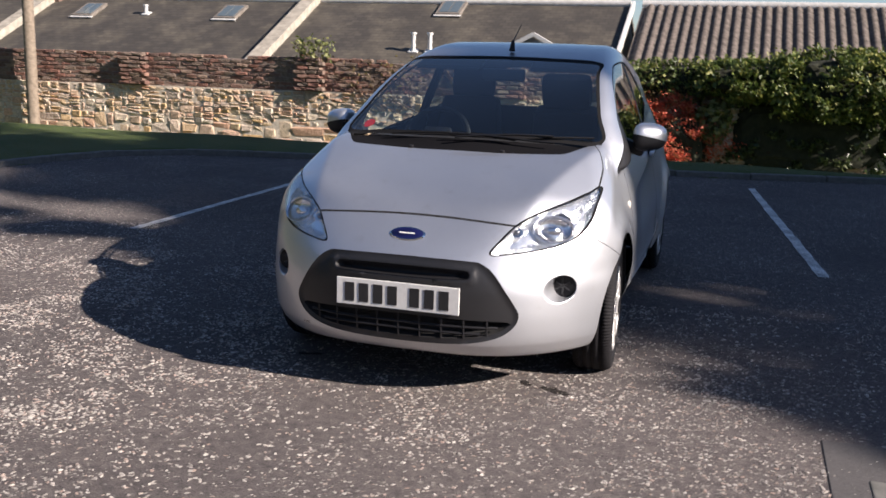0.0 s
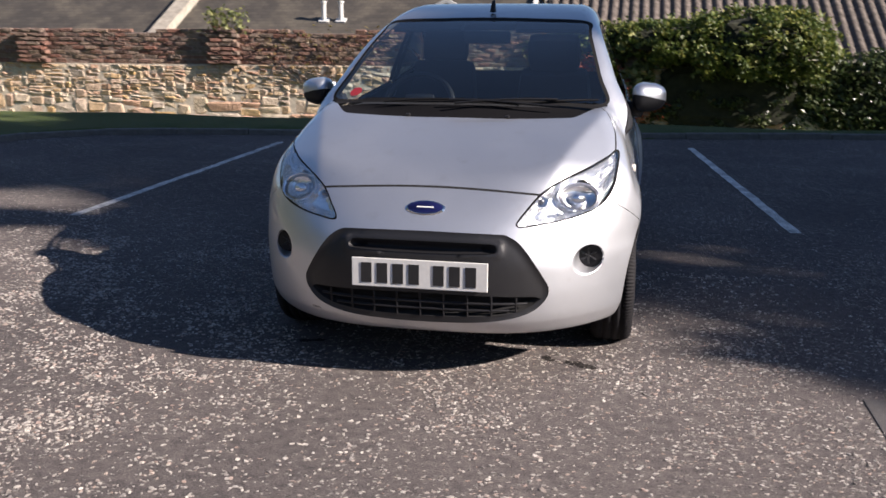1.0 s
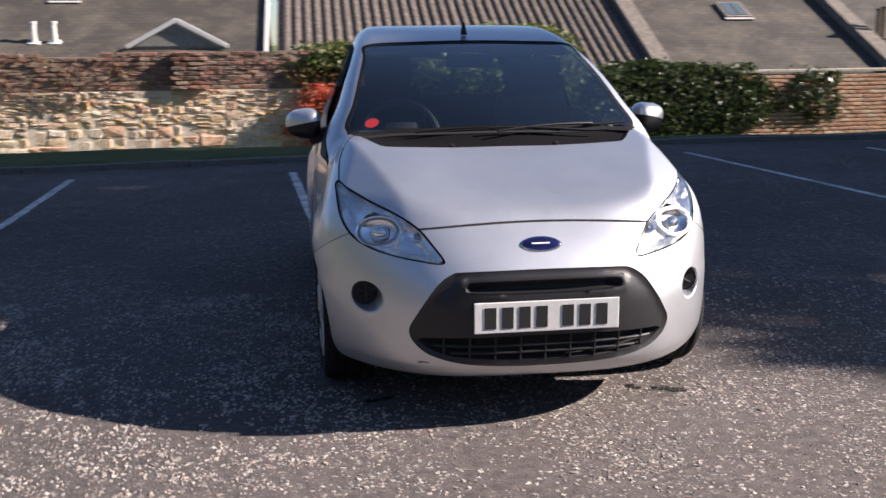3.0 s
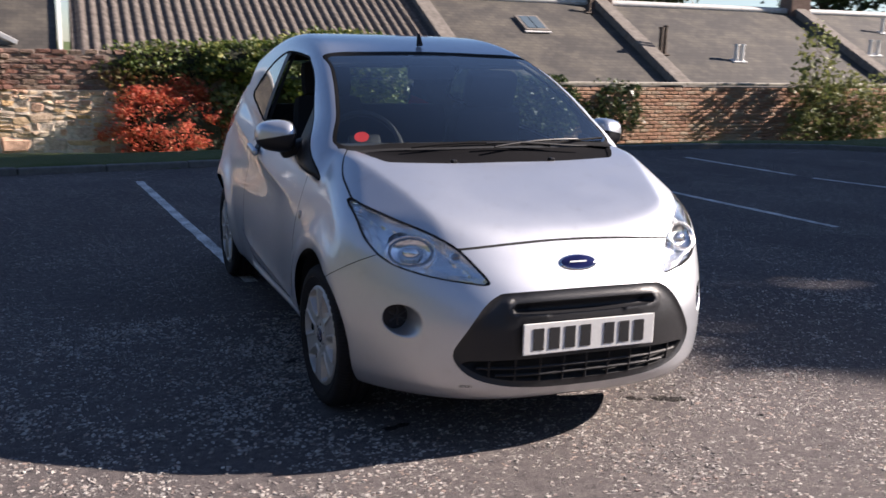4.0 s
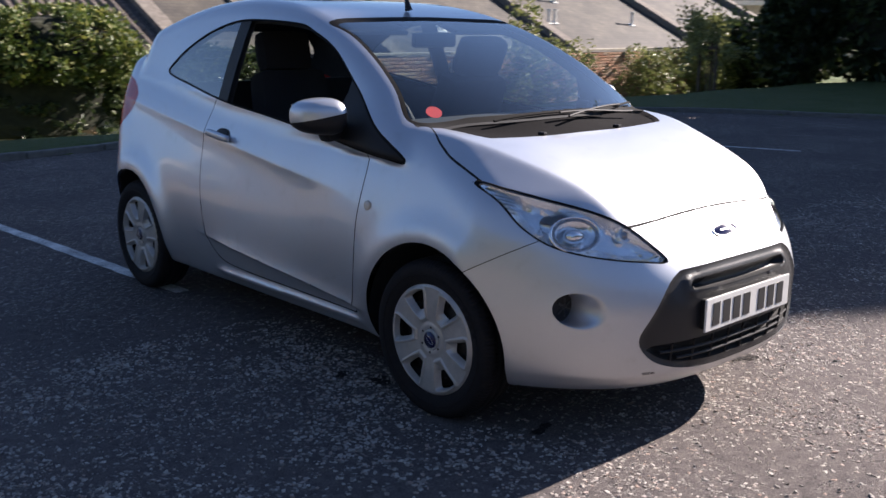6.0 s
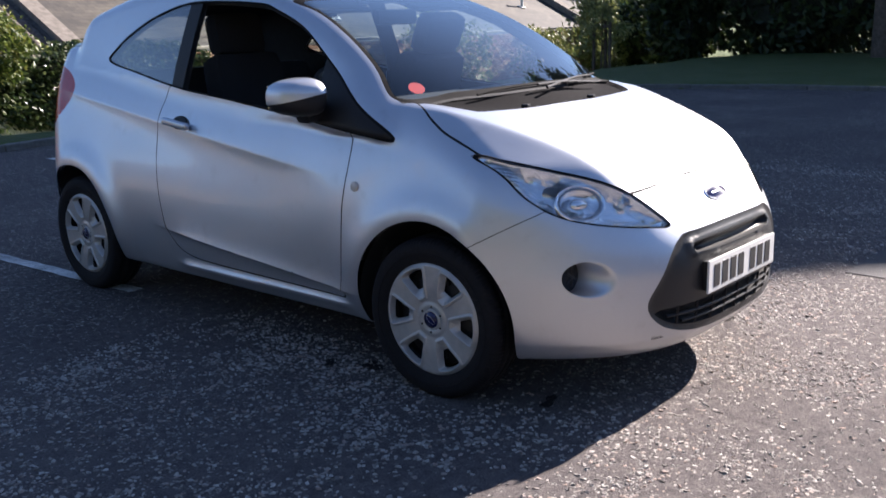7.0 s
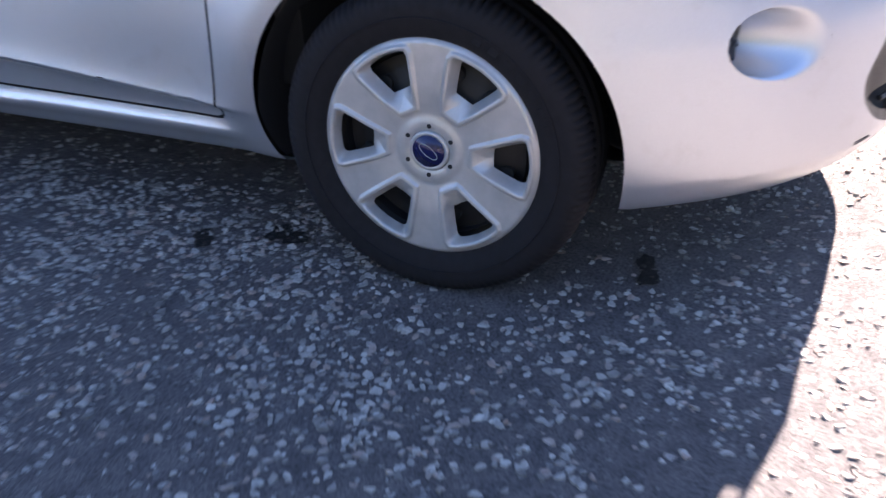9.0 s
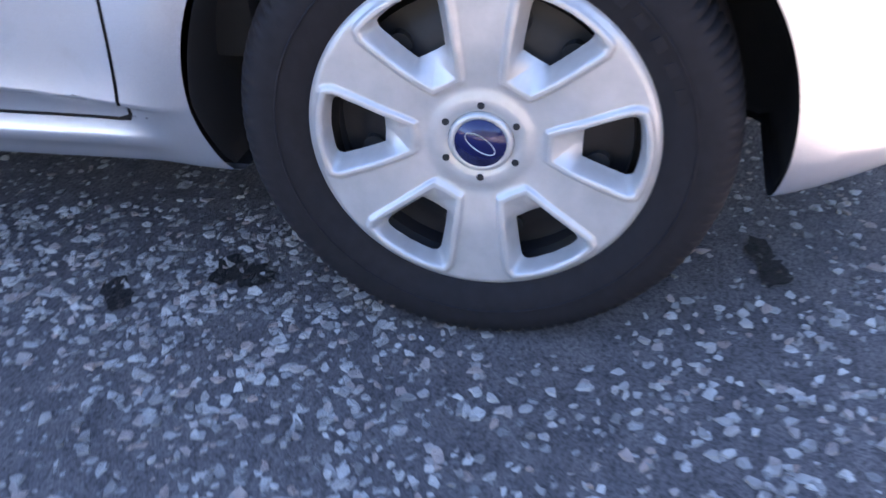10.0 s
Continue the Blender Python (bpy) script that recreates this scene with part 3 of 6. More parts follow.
def stone_wall():
    top = empty("wall_north", (0, 0, 0), "old rubble sandstone wall topped with weathered red brick", "wall")
    top["kind"] = "structure"
    x0, x1 = -26.0, 3.2
    for name, z0, z1, back, mat in (("core", -1.6, 0.65, 0.057, MORTAR), ("brick_core", 0.65, 1.2, 0.100, DARKMORTAR)):
        bm = box((x1 - x0, 0.42, z1 - z0), (0, 0, 0))
        ob = part(name, bm, mat, top)
        xm = (x0 + x1) / 2
        ob.matrix_basis = pose(xm, wall_y(xm) + back + 0.08, (z0 + z1) / 2, 0, 0, TURNW)
    rng = random.Random(11)
    dims = [(0.22, 0.10), (0.30, 0.15), (0.16, 0.12), (0.38, 0.12), (0.26, 0.20), (0.44, 0.24), (0.20, 0.07), (0.34, 0.09)]
    kinds = [piece_mesh("stone", (w, 0.2, h), 50 + i, 0.095, STONE) for i, (w, h) in enumerate(dims)]
    rest, used = [], 0

    def lay(x, z, w, h):
        """Break a stretch of wall into stones of uneven size."""
        big = 1.0 if z + h / 2 < 0.02 else 0.0
        if w > 0.22 + 0.16 * big + (0.26 + 0.20 * big) * rng.random() ** 2 and w > h * 0.9:
            k = w * rng.uniform(0.33, 0.67)
            return lay(x, z, k, h) + lay(x + k, z, w - k, h)
        if h > 0.085 + 0.12 * big + (0.13 + 0.06 * big) * rng.random() ** 2.0:
            k = h * rng.uniform(0.35, 0.65)
            return lay(x, z, w, k) + lay(x, z + k, w, h - k)
        return [(x, z, w, h)]

    x = x0
    while x < x1:
        span = rng.uniform(0.45, 1.0)
        for sx, sz, w, h in lay(x, -1.06, span, 1.71 + rng.uniform(-0.015, 0.02)):
            k = min(range(8), key=lambda i: abs(dims[i][0] / dims[i][1] - w / h) + rng.random())
            m = wall_at(sx + w / 2, sz + h / 2, -0.013 + rng.uniform(-0.010, 0.014), rng.uniform(-3.5, 3.5)) @ Matrix.Diagonal(((w - 0.014) / dims[k][0], 1, (h - 0.013) / dims[k][1], 1))
            if -6.6 < sx < -2.2 and used < 290:
                ob = new("stone", kinds[k])
                ob.parent, ob.matrix_basis = top, m
                used += 1
            else:
                rest.append((k, m))
        x += span
    mass("rubble_stones", kinds, rest, STONES, top, "irregular buff and brown sandstone rubble")
    bricks = [piece_mesh("brick", (0.215, 0.11, 0.065), 80 + i, 0.085, BRICK) for i in range(6)]
    rest, used, row = [], 0, 0
    while row < 9:
        x, z = x0 + (row % 2) * 0.1125, 0.70 + row * 0.076
        while x < x1 - 3.0:
            ragged = 7.4 + 1.1 * noise.noise(Vector((x * 0.55, 3.0, 0))) + 0.8 * noise.noise(Vector((x * 2.1, 1.0, 0)))
            if row < ragged:
                out = -0.01 + rng.uniform(-0.012, 0.014)
                m = wall_at(x + rng.uniform(-0.012, 0.012), z + rng.uniform(-0.006, 0.006), out, rng.uniform(-2.5, 2.5)) @ Matrix.Diagonal((rng.uniform(0.82, 1.06), 1, rng.uniform(0.85, 1.1), 1))
                k = rng.randrange(6)
                if -4.4 < x < -1.4 and used < 150:
                    ob = new("brick", bricks[k])
                    ob.parent, ob.matrix_basis = top, m
                    used += 1
                else:
                    rest.append((k, m))
            x += 0.226
        row += 1
    # piers that stand out of the brickwork
    for px in (-13.3, -10.0, -6.42, -2.7):
        for r in range(8):
            for c in range(2 if r % 2 else 3):
                w = 0.215 if not (r % 2 == 0 and c == 2) else 0.10
                xx = px + (-0.115 + 0.225 * c if r % 2 else -0.17 + 0.226 * c - (0.05 if c == 2 else 0))
                rest.append((rng.randrange(6), wall_at(xx, 0.70 + r * 0.076, 0.105 + rng.uniform(-0.006, 0.006)) @ Matrix.Diagonal((w / 0.215, 1.6, 1, 1))))
    mass("brickwork", bricks, rest, BRICKMASS, top, "weathered dark red brick courses")


def brick_wall():
    top = empty("wall_east", (0, 0, 0), "orange brick garden wall with a pale stone coping", "wall")
    top["kind"] = "structure"
    x0, x1 = 3.2, 24.0
    xm = (x0 + x1) / 2
    core = part("core", box((x1 - x0, 0.2, 2.2), (0, 0, 0)), MORTAR, top)
    core.matrix_basis = pose(xm, wall_y(xm) + 0.145, -0.36, 0, 0, TURNW)
    rng = random.Random(5)
    bricks = [piece_mesh("brick", (0.215, 0.11, 0.065), 180 + i, 0.03, BRICKORANGE) for i in range(5)]
    rest = []
    for row in range(17):
        x = 7.2 + (row % 2) * 0.1125
        while x < x1:
            rest.append((rng.randrange(5), wall_at(x, -0.52 + row * 0.076, rng.uniform(-0.004, 0.005) - 0.01)))
            x += 0.226
    mass("brickwork", bricks, rest, BRICKORANGE, top, "orange red brick courses")
    for k in range(23):
        x = 3.6 + 0.9 * k
        ob = part("coping", box((0.89, 0.36, 0.055), bevel=0.012), COPING, top)
        ob.matrix_basis = wall_at(x, 0.80, -0.12)


stone_wall()
brick_wall()

# ---- houses behind the wall ----
EAVE, RIDGE, RZ, SLOPE = 16.0, 21.25, 2.77, 0.5


def roof_z(y):
    return RZ - SLOPE * abs(RIDGE - y)


def slab(x0, x1, y0, y1, lift, thick, material, name, parent, label=""):
    verts = []
    for x in (x0, x1):
        for y in (y0, y1):
            verts += [(x, y, roof_z(y) + lift), (x, y, roof_z(y) + lift - thick)]
    faces = [(0, 4, 6, 2), (1, 3, 7, 5), (0, 1, 5, 4), (2, 6, 7, 3), (0, 2, 3, 1), (4, 5, 7, 6)]
    ob = mesh_object(name, verts, faces, material, parent, label)
    uv = ob.data.uv_layers.new(name="UVMap")
    for lo in ob.data.loops:
        co = ob.data.vertices[lo.vertex_index].co
        uv.data[lo.index].uv = (co.x, co.y * 1.118)
    return ob


def rooflight(x, y, parent, w=0.55, h=0.72):
    a = math.degrees(math.atan(SLOPE))
    m = pose(x, y, roof_z(y) + 0.04, a, 0, 0)
    fr = part("rooflight", box((w + 0.14, h + 0.14, 0.09), bevel=0.01), SKEW, parent, "small grey-framed rooflight")
    part("flashing", box((w + 0.2, 0.09, 0.03), (0, -h / 2 - 0.11, 0.0), 0.006), RIDGEPALE, fr, "pale lead flashing")
    fr.matrix_basis = m
    for s in (-1, 1):
        gl = part("pane", box((w / 2 - 0.03, h - 0.02, 0.012), (s * w / 4, 0, 0.05)), SKYLIGHT, fr)
    return fr


def vent(x, y, h, parent, mat):
    z = roof_z(y)
    bm = rod((x, y, z - 0.1), (x, y, z + h), 0.055, 0.05, 14)
    rod((x, y, z + h), (x, y, z + h + 0.05), 0.075, 0.075, 14, bm)
    box((0.24, 0.2, 0.04), (x, y, z + 0.015), 0.01, pose(0, 0, 0, 26), bm)
    return part("roof_vent", bm, mat, parent, "slim roof vent pipe", True)


def chimney(x, parent, h=1.1):
    st = part("chimney", box((0.75, 0.55, h + 0.9), (x, RIDGE, RZ + h / 2 - 0.45), 0.02), BRICKMASS, parent, "brick chimney stack")
    part("cap", box((0.87, 0.67, 0.1), (x, RIDGE, RZ + h + 0.04), 0.02), COPING, st)
    for s in (-0.2, 0.2):
        part("pot", rod((x + s, RIDGE, RZ + h + 0.05), (x + s, RIDGE, RZ + h + 0.5), 0.11, 0.085, 14), BRICKORANGE, st, "", True)


def corrugated(x0, x1, parent):
    """A roof of tall round ribs, laid in overlapping courses."""
    period, rows = 0.235, 15
    xs = np.arange(x0, x1 + 0.001, period / 8)
    run = (RIDGE - EAVE) / rows
    made = []
    for r in range(rows):
        verts = []
        for e in (0, 1):
            y = EAVE + run * (r + e * 1.06)
            lift = 0.024 if e == 0 else 0.013
            verts += [(x, y, roof_z(min(y, RIDGE)) + lift + 0.075 * abs(math.sin(math.pi * (x - x0) / period)) ** 1.4) for x in xs]
        m = len(xs)
        made.append(mesh_object("tile_course", verts, [(i, i + 1, m + i + 1, m + i) for i in range(m - 1)], TILE, parent, "", smooth=True))
    return made


def house(x0, x1, ribbed=False, lights=(), vents=(), stack=True, coping=True):
    h = empty("house", ((x0 + x1) / 2, RIDGE, -2.5), "low cottage row with a mossy slate roof" if not ribbed else "low building with a brown ribbed tile roof", "house", "houses behind the wall")

    def own(ob):
        ob.matrix_parent_inverse = Matrix.Translation(-h.location)
        return ob
    own(part("wall", box((x1 - x0, 9.6, 3.3), ((x0 + x1) / 2, RIDGE, -1.4)), HARL, h))
    for xx in (x0 + 0.02, x1 - 0.02):
        bm = bmesh.new()
        vs = [bm.verts.new((xx + d, y, z)) for d in (0, 0.01 if xx < x1 - 1 else -0.01) for y, z in ((EAVE + 0.4, 0.0), (RIDGE, RZ - 0.25), (2 * RIDGE - EAVE - 0.4, 0.0))]
        bm.faces.new(vs[:3]), bm.faces.new(vs[3:])
        own(part("gable", bm, HARL, h))
    if ribbed:
        for course in corrugated(x0 + 0.1, x1, h):
            own(course)
    own(slab(x0, x1, EAVE, RIDGE, -0.02 if ribbed else 0.0, 0.16, TILE if ribbed else SLATE, "roof", h, "ribbed tile roof" if ribbed else "brown grey slate roof with patches of moss"))
    own(slab(x0, x1, 2 * RIDGE - EAVE, RIDGE, 0.0, 0.16, TILE if ribbed else SLATE, "roof", h))
    own(part("ridge", rod((x0, RIDGE, RZ + 0.02), (x1, RIDGE, RZ + 0.02), 0.11, None, 12), RIDGEPALE, h, "pale ridge capping", True))
    if coping:
        own(slab(x1 - 0.2, x1 + 0.2, EAVE - 0.1, RIDGE, 0.24, 0.42, SKEW if x1 > 5 else COPING, "coping", h, "weathered stone skew coping"))
        own(slab(x1 - 0.2, x1 + 0.2, 2 * RIDGE - EAVE, RIDGE, 0.24, 0.42, COPING, "coping", h))
    for x, y in lights:
        own(rooflight(x, y, h))
    for x, y, hh, white in vents:
        own(vent(x, y, hh, h, WHITE if white else BARK))
    if stack:
        st_before = set(scene.collection.objects)
        chimney(x1, h)
        for ob in set(scene.collection.objects) - st_before:
            if ob.parent == h:
                own(ob)
    return h


house(-28.0, -19.4)
house(-19.4, -10.6, lights=((-17.5, 20.4), (-12.8, 20.4)), vents=((-15.5, 20.3, 0.22, True),), stack=False)
cottage = house(-10.6, -1.75, lights=((-6.42, 20.85),), vents=((-6.7, 18.6, 0.42, True), (-6.27, 18.6, 0.42, True)), coping=False, stack=False)
house(-1.45, 7.15, ribbed=True)
house(7.15, 12.75, lights=((10.0, 19.85),), vents=((12.2, 20.7, 0.3, False),))
house(12.75, 19.9, vents=((13.1, 18.4, 0.7, False), (13.3, 18.5, 0.7, False), (15.4, 18.2, 0.42, True), (15.6, 18.2, 0.42, True)))
house(19.9, 26.9, vents=((20.6, 18.7, 0.4, True), (20.9, 18.7, 0.4, True), (22.4, 20.1, 0.4, True), (24.8, 18.6, 0.4, True)))
house(26.9, 33.5, vents=((29.0, 19.0, 0.4, True),))


def dormer():
    """The white-edged gable on the cottage roof."""
    h = cottage
    apex, foot, half = 1.87, 1.36, 1.05
    x, y0 = -3.60, 18.25
    bm = bmesh.new()
    f = [bm.verts.new(p) for p in ((x - half, y0, foot), (x + half, y0, foot), (x, y0, apex), (x, y0 + 3.2, apex + 0.02), (x - half, y0 + 0.2, foot - 0.35), (x + half, y0 + 0.2, foot - 0.35))]
    bm.faces.new((f[0], f[1], f[2])), bm.faces.new((f[0], f[2], f[3])), bm.faces.new((f[1], f[3], f[2])), bm.faces.new((f[0], f[4], f[5], f[1]))
    d = part("dormer", bm, DORMER, h, "small grey dormer gable")
    d.matrix_parent_inverse = Matrix.Translation(-h.location)
    for s in (-1, 1):
        a, b = Vector((x + s * half * 1.04, y0 - 0.05, foot - 0.02)), Vector((x, y0 - 0.05, apex + 0.05))
        mid, ang = (a + b) / 2, math.degrees(math.atan2(b.z - a.z, b.x - a.x))
        part("bargeboard", box(((b - a).length, 0.06, 0.095), mid, 0.01, pose(0, 0, 0, 0, -ang, 0)), WHITE, d, "white painted bargeboard")
    v = part("verge_board", box((0.075, (RIDGE - EAVE) * 1.118, 0.20), (-1.68, (EAVE + RIDGE) / 2, roof_z((EAVE + RIDGE) / 2) + 0.02), 0.01, pose(0, 0, 0, math.degrees(math.atan(SLOPE)))), WHITE, h, "white painted verge board")
    v.matrix_parent_inverse = Matrix.Translation(-h.location)


dormer()


def timber_pole():
    bm = rod((-12.1, 11.45, -0.7), (-12.1, 11.45, 6.5), 0.115, 0.095, 18)
    tagged(part("timber_pole", bm, POLE, None, "", True), "weathered brown timber pole standing in front of the wall", "pole")


timber_pole()

# ---- planting ----


def shell_points(n, seed, box_lo, box_hi, lump=0.3, fill=0.25, boxy=0.4):
    """Points gathered near the uneven skin of a long mound."""
    rng = np.random.default_rng(seed)
    lo, hi = np.array(box_lo, float), np.array(box_hi, float)
    c, h = (lo + hi) / 2, (hi - lo) / 2
    d = rng.normal(size=(n, 3))
    d /= np.max(np.abs(d), axis=1)[:, None] ** boxy * np.linalg.norm(d, axis=1)[:, None] ** (1 - boxy)
    bump = np.array([noise.noise(Vector((p[0] * h[0] * 1.6 + seed, p[1] * 1.7, p[2] * 2.2))) for p in d])
    r = (1 + lump * bump) * (1 - fill * rng.random(n) ** 2)
    p = c + d * h * r[:, None]
    p += rng.normal(size=(n, 3)) * 0.03
    return p[p[:, 2] > lo[2] - 0.02]


def shear(p):
    q = np.array(p)
    q[:, 1] += 0.07 * q[:, 0]
    return q


def shrub(name, lo, hi, n, size, mat, label, category, seed, core=True, lump=0.35, up=0.35, boxy=0.4, clumps=0, spread=0.08, long=1.5):
    top = empty(name, ((lo[0] + hi[0]) / 2, 0.07 * (lo[0] + hi[0]) / 2 + (lo[1] + hi[1]) / 2, lo[2]), label, category)
    inv = Matrix.Translation(-top.location)
    if clumps:
        rng = np.random.default_rng(seed + 100)
        tufts = shell_points(clumps, seed, lo, hi, lump, 0.15, boxy)
        pick = rng.integers(0, len(tufts), n)
        fan = rng.normal(size=(n, 3)) * spread * rng.uniform(0.5, 1.4, len(tufts))[pick][:, None]
        p = shear(tufts[pick] + fan * np.array([1.0, 0.8, 0.62]))
    else:
        p = shear(shell_points(n, seed, lo, hi, lump, boxy=boxy))
    crown = leaves("leaves", p, size, mat, top, seed, up, long=long)
    crown.matrix_parent_inverse = inv
    # Dark core: the shade between the leaves, put in as colour.
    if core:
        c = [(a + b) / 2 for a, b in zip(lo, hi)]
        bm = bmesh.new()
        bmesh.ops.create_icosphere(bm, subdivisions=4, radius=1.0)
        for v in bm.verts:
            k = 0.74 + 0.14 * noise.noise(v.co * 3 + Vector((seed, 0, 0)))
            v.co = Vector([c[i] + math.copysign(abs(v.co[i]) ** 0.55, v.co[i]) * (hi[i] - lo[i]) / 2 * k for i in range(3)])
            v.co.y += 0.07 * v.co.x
        co = part("inside", bm, SHADE, top, "dark core painted as the shade inside")
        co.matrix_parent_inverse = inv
    else:
        rng = random.Random(seed)
        base = ((lo[0] + hi[0]) / 2, (lo[1] + hi[1]) / 2, lo[2])
        for k in range(9):
            a = Vector((rng.uniform(-0.15, 0.15) * (hi[0] - lo[0]) + base[0], base[1], base[2] - 0.1))
            b = Vector((rng.uniform(lo[0], hi[0]), rng.uniform(lo[1], hi[1]), lo[2] + (hi[2] - lo[2]) * rng.uniform(0.5, 0.95)))
            a.y, b.y = a.y + 0.07 * a.x, b.y + 0.07 * b.x
            st = part("stem", rod(a, b, 0.010, 0.003, 6), BARK, top, "", True)
            st.matrix_parent_inverse = inv
    return top


WY = 12.59   # the wall's face at x = 0
shrub("hedge", (0.35, WY - 0.75, 0.80), (2.5, WY + 0.35, 1.42), 9000, 0.055, LEAF_HEDGE, "dense green shrub overhanging the wall top", "shrub", 3, lump=0.45, clumps=230)
shrub("hedge", (1.75, WY - 0.95, 0.55), (3.75, WY + 0.3, 1.60), 11500, 0.055, LEAF_HEDGE, "tall dense green shrub overhanging the wall", "shrub", 4, lump=0.45, clumps=300)
# Darker leaves here carry the shade below the hedge's overhang.
shrub("ivy", (0.7, WY - 0.32, -0.5), (3.8, WY + 0.2, 0.95), 4200, 0.06, LEAF_IVY, "dark ivy painted for the shade under the overgrown hedge", "ivy", 16, lump=0.3, clumps=85, spread=0.07)
shrub("ivy", (-1.0, WY - 0.2, 0.72), (1.0, WY + 0.3, 1.36), 3600, 0.052, LEAF_HEDGE, "green climber spreading along the wall top", "climber", 5, lump=0.5)
shrub("ivy", (3.4, WY - 0.22, -0.45), (7.95, WY + 0.3, 0.98), 17000, 0.06, LEAF_IVY, "dark ivy covering the garden wall", "ivy", 6, lump=0.16)
shrub("ivy", (8.1, WY - 0.2, -0.1), (9.2, WY + 0.1, 0.85), 900, 0.07, LEAF_IVY, "straggling ivy on the brick wall", "ivy", 7, core=False, lump=0.5)
shrub("red_bush", (-1.0, WY - 0.7, -0.75), (0.9, WY - 0.02, 0.66), 17000, 0.024, LEAF_RED, "bright red autumn shrub against the wall", "shrub", 8, lump=0.5, up=-0.2, boxy=0.1, clumps=120, spread=0.10, long=2.6)
shrub("climber", (-0.95, WY - 0.16, 0.45), (0.45, WY - 0.02, 0.98), 1500, 0.040, LEAF_DRY, "brown and green straggling climber over the wall", "climber", 33, core=False, lump=0.6, up=-0.3, clumps=60, spread=0.08, long=2.4)
shrub("shrub", (0.55, WY - 0.5, 0.1), (1.05, WY - 0.3, 0.72), 350, 0.09, LEAF_LIGHT, "pale green drooping shrub", "shrub", 9, core=False, lump=0.6)
shrub("weed", (-6.75, WY - 0.25, 1.18), (-6.1, WY + 0.1, 1.62), 240, 0.06, LEAF_LIGHT, "tuft of pale weeds growing on the wall top", "weed", 31, core=False, lump=0.8)
shrub("climber", (-5.9, WY - 0.16, 0.45), (-3.5, WY - 0.06, 1.28), 260, 0.045, LEAF_DRY, "sparse dry climber straggling over the brickwork", "climber", 32, core=False, lump=0.8)
shrub("shrub", (13.1, WY - 0.9, -0.45), (16.0, WY + 0.1, 0.95), 3800, 0.07, LEAF_LIGHT, "loose pale green shrub by the brick wall", "shrub", 10, core=False, lump=0.8)
shrub("shrub", (13.0, WY - 0.7, 0.5), (14.0, WY - 0.3, 1.95), 420, 0.09, LEAF_LIGHT, "slender pale green sapling", "sapling", 12, core=False, lump=0.7)
shrub("shrub", (17.8, WY - 1.0, -0.4), (20.0, WY - 0.2, 0.8), 2400, 0.07, LEAF_LIGHT, "loose pale green shrub by the brick wall", "shrub", 13, core=False, lump=0.8)
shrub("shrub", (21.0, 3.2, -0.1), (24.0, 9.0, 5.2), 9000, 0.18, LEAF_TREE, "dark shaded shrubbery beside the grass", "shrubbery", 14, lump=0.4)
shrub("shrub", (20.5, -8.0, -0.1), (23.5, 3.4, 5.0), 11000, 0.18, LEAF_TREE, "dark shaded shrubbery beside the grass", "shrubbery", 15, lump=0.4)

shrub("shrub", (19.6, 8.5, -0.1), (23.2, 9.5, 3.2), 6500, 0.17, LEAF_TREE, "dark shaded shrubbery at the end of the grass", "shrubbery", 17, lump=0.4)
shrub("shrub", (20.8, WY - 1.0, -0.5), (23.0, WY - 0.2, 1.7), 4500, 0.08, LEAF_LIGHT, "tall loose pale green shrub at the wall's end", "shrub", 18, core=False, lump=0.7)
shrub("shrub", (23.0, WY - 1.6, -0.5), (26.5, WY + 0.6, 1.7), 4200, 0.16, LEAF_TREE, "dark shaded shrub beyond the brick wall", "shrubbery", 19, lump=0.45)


def far_house():
    """A low grey house with a white-framed window and door beyond the shrubs."""
    top = empty("house", (36.0, 22.0, -0.4), "low grey house with a white-framed front beyond the shrubs", "house")
    top.matrix_basis = pose(36.0, 22.0, -0.4, 0, 0, -58)
    part("wall", box((11.0, 5.0, 3.0), (0, 2.5, 1.5), 0.02), HARL, top)
    bm = bmesh.new()
    prof = [(-0.4, 2.9), (2.5, 4.4), (5.4, 2.9)]
    rows = [[bm.verts.new((x, y, z)) for y, z in prof] for x in (-5.8, 5.8)]
    for i in range(3):
        j = (i + 1) % 3
        bm.faces.new((rows[0][i], rows[0][j], rows[1][j], rows[1][i]))
    bm.faces.new(rows[0]), bm.faces.new(rows[1])
    part("roof", bm, SLATE, top)
    part("fascia", box((11.6, 0.06, 0.2), (0, -0.43, 2.86), 0.01), WHITE, top)
    for x, w, z, h in ((-2.6, 1.6, 1.6, 1.2), (2.2, 2.2, 1.6, 1.2)):
        win = part("window", box((w, 0.06, h), (x, -0.02, z), 0.01), SKYLIGHT, top)
        for dx in (-w / 2, 0, w / 2):
            part("window_frame", box((0.09, 0.1, h + 0.1), (x + dx, -0.05, z), 0.01), WHITE, win)
        for dz in (-h / 2, h / 2):
            part("window_frame", box((w + 0.1, 0.1, 0.09), (x, -0.052, z + dz), 0.01), WHITE, win)
    part("door", box((1.0, 0.08, 2.05), (0.1, -0.03, 1.05), 0.015), SKYLIGHT, top, "dark front door")


far_house()


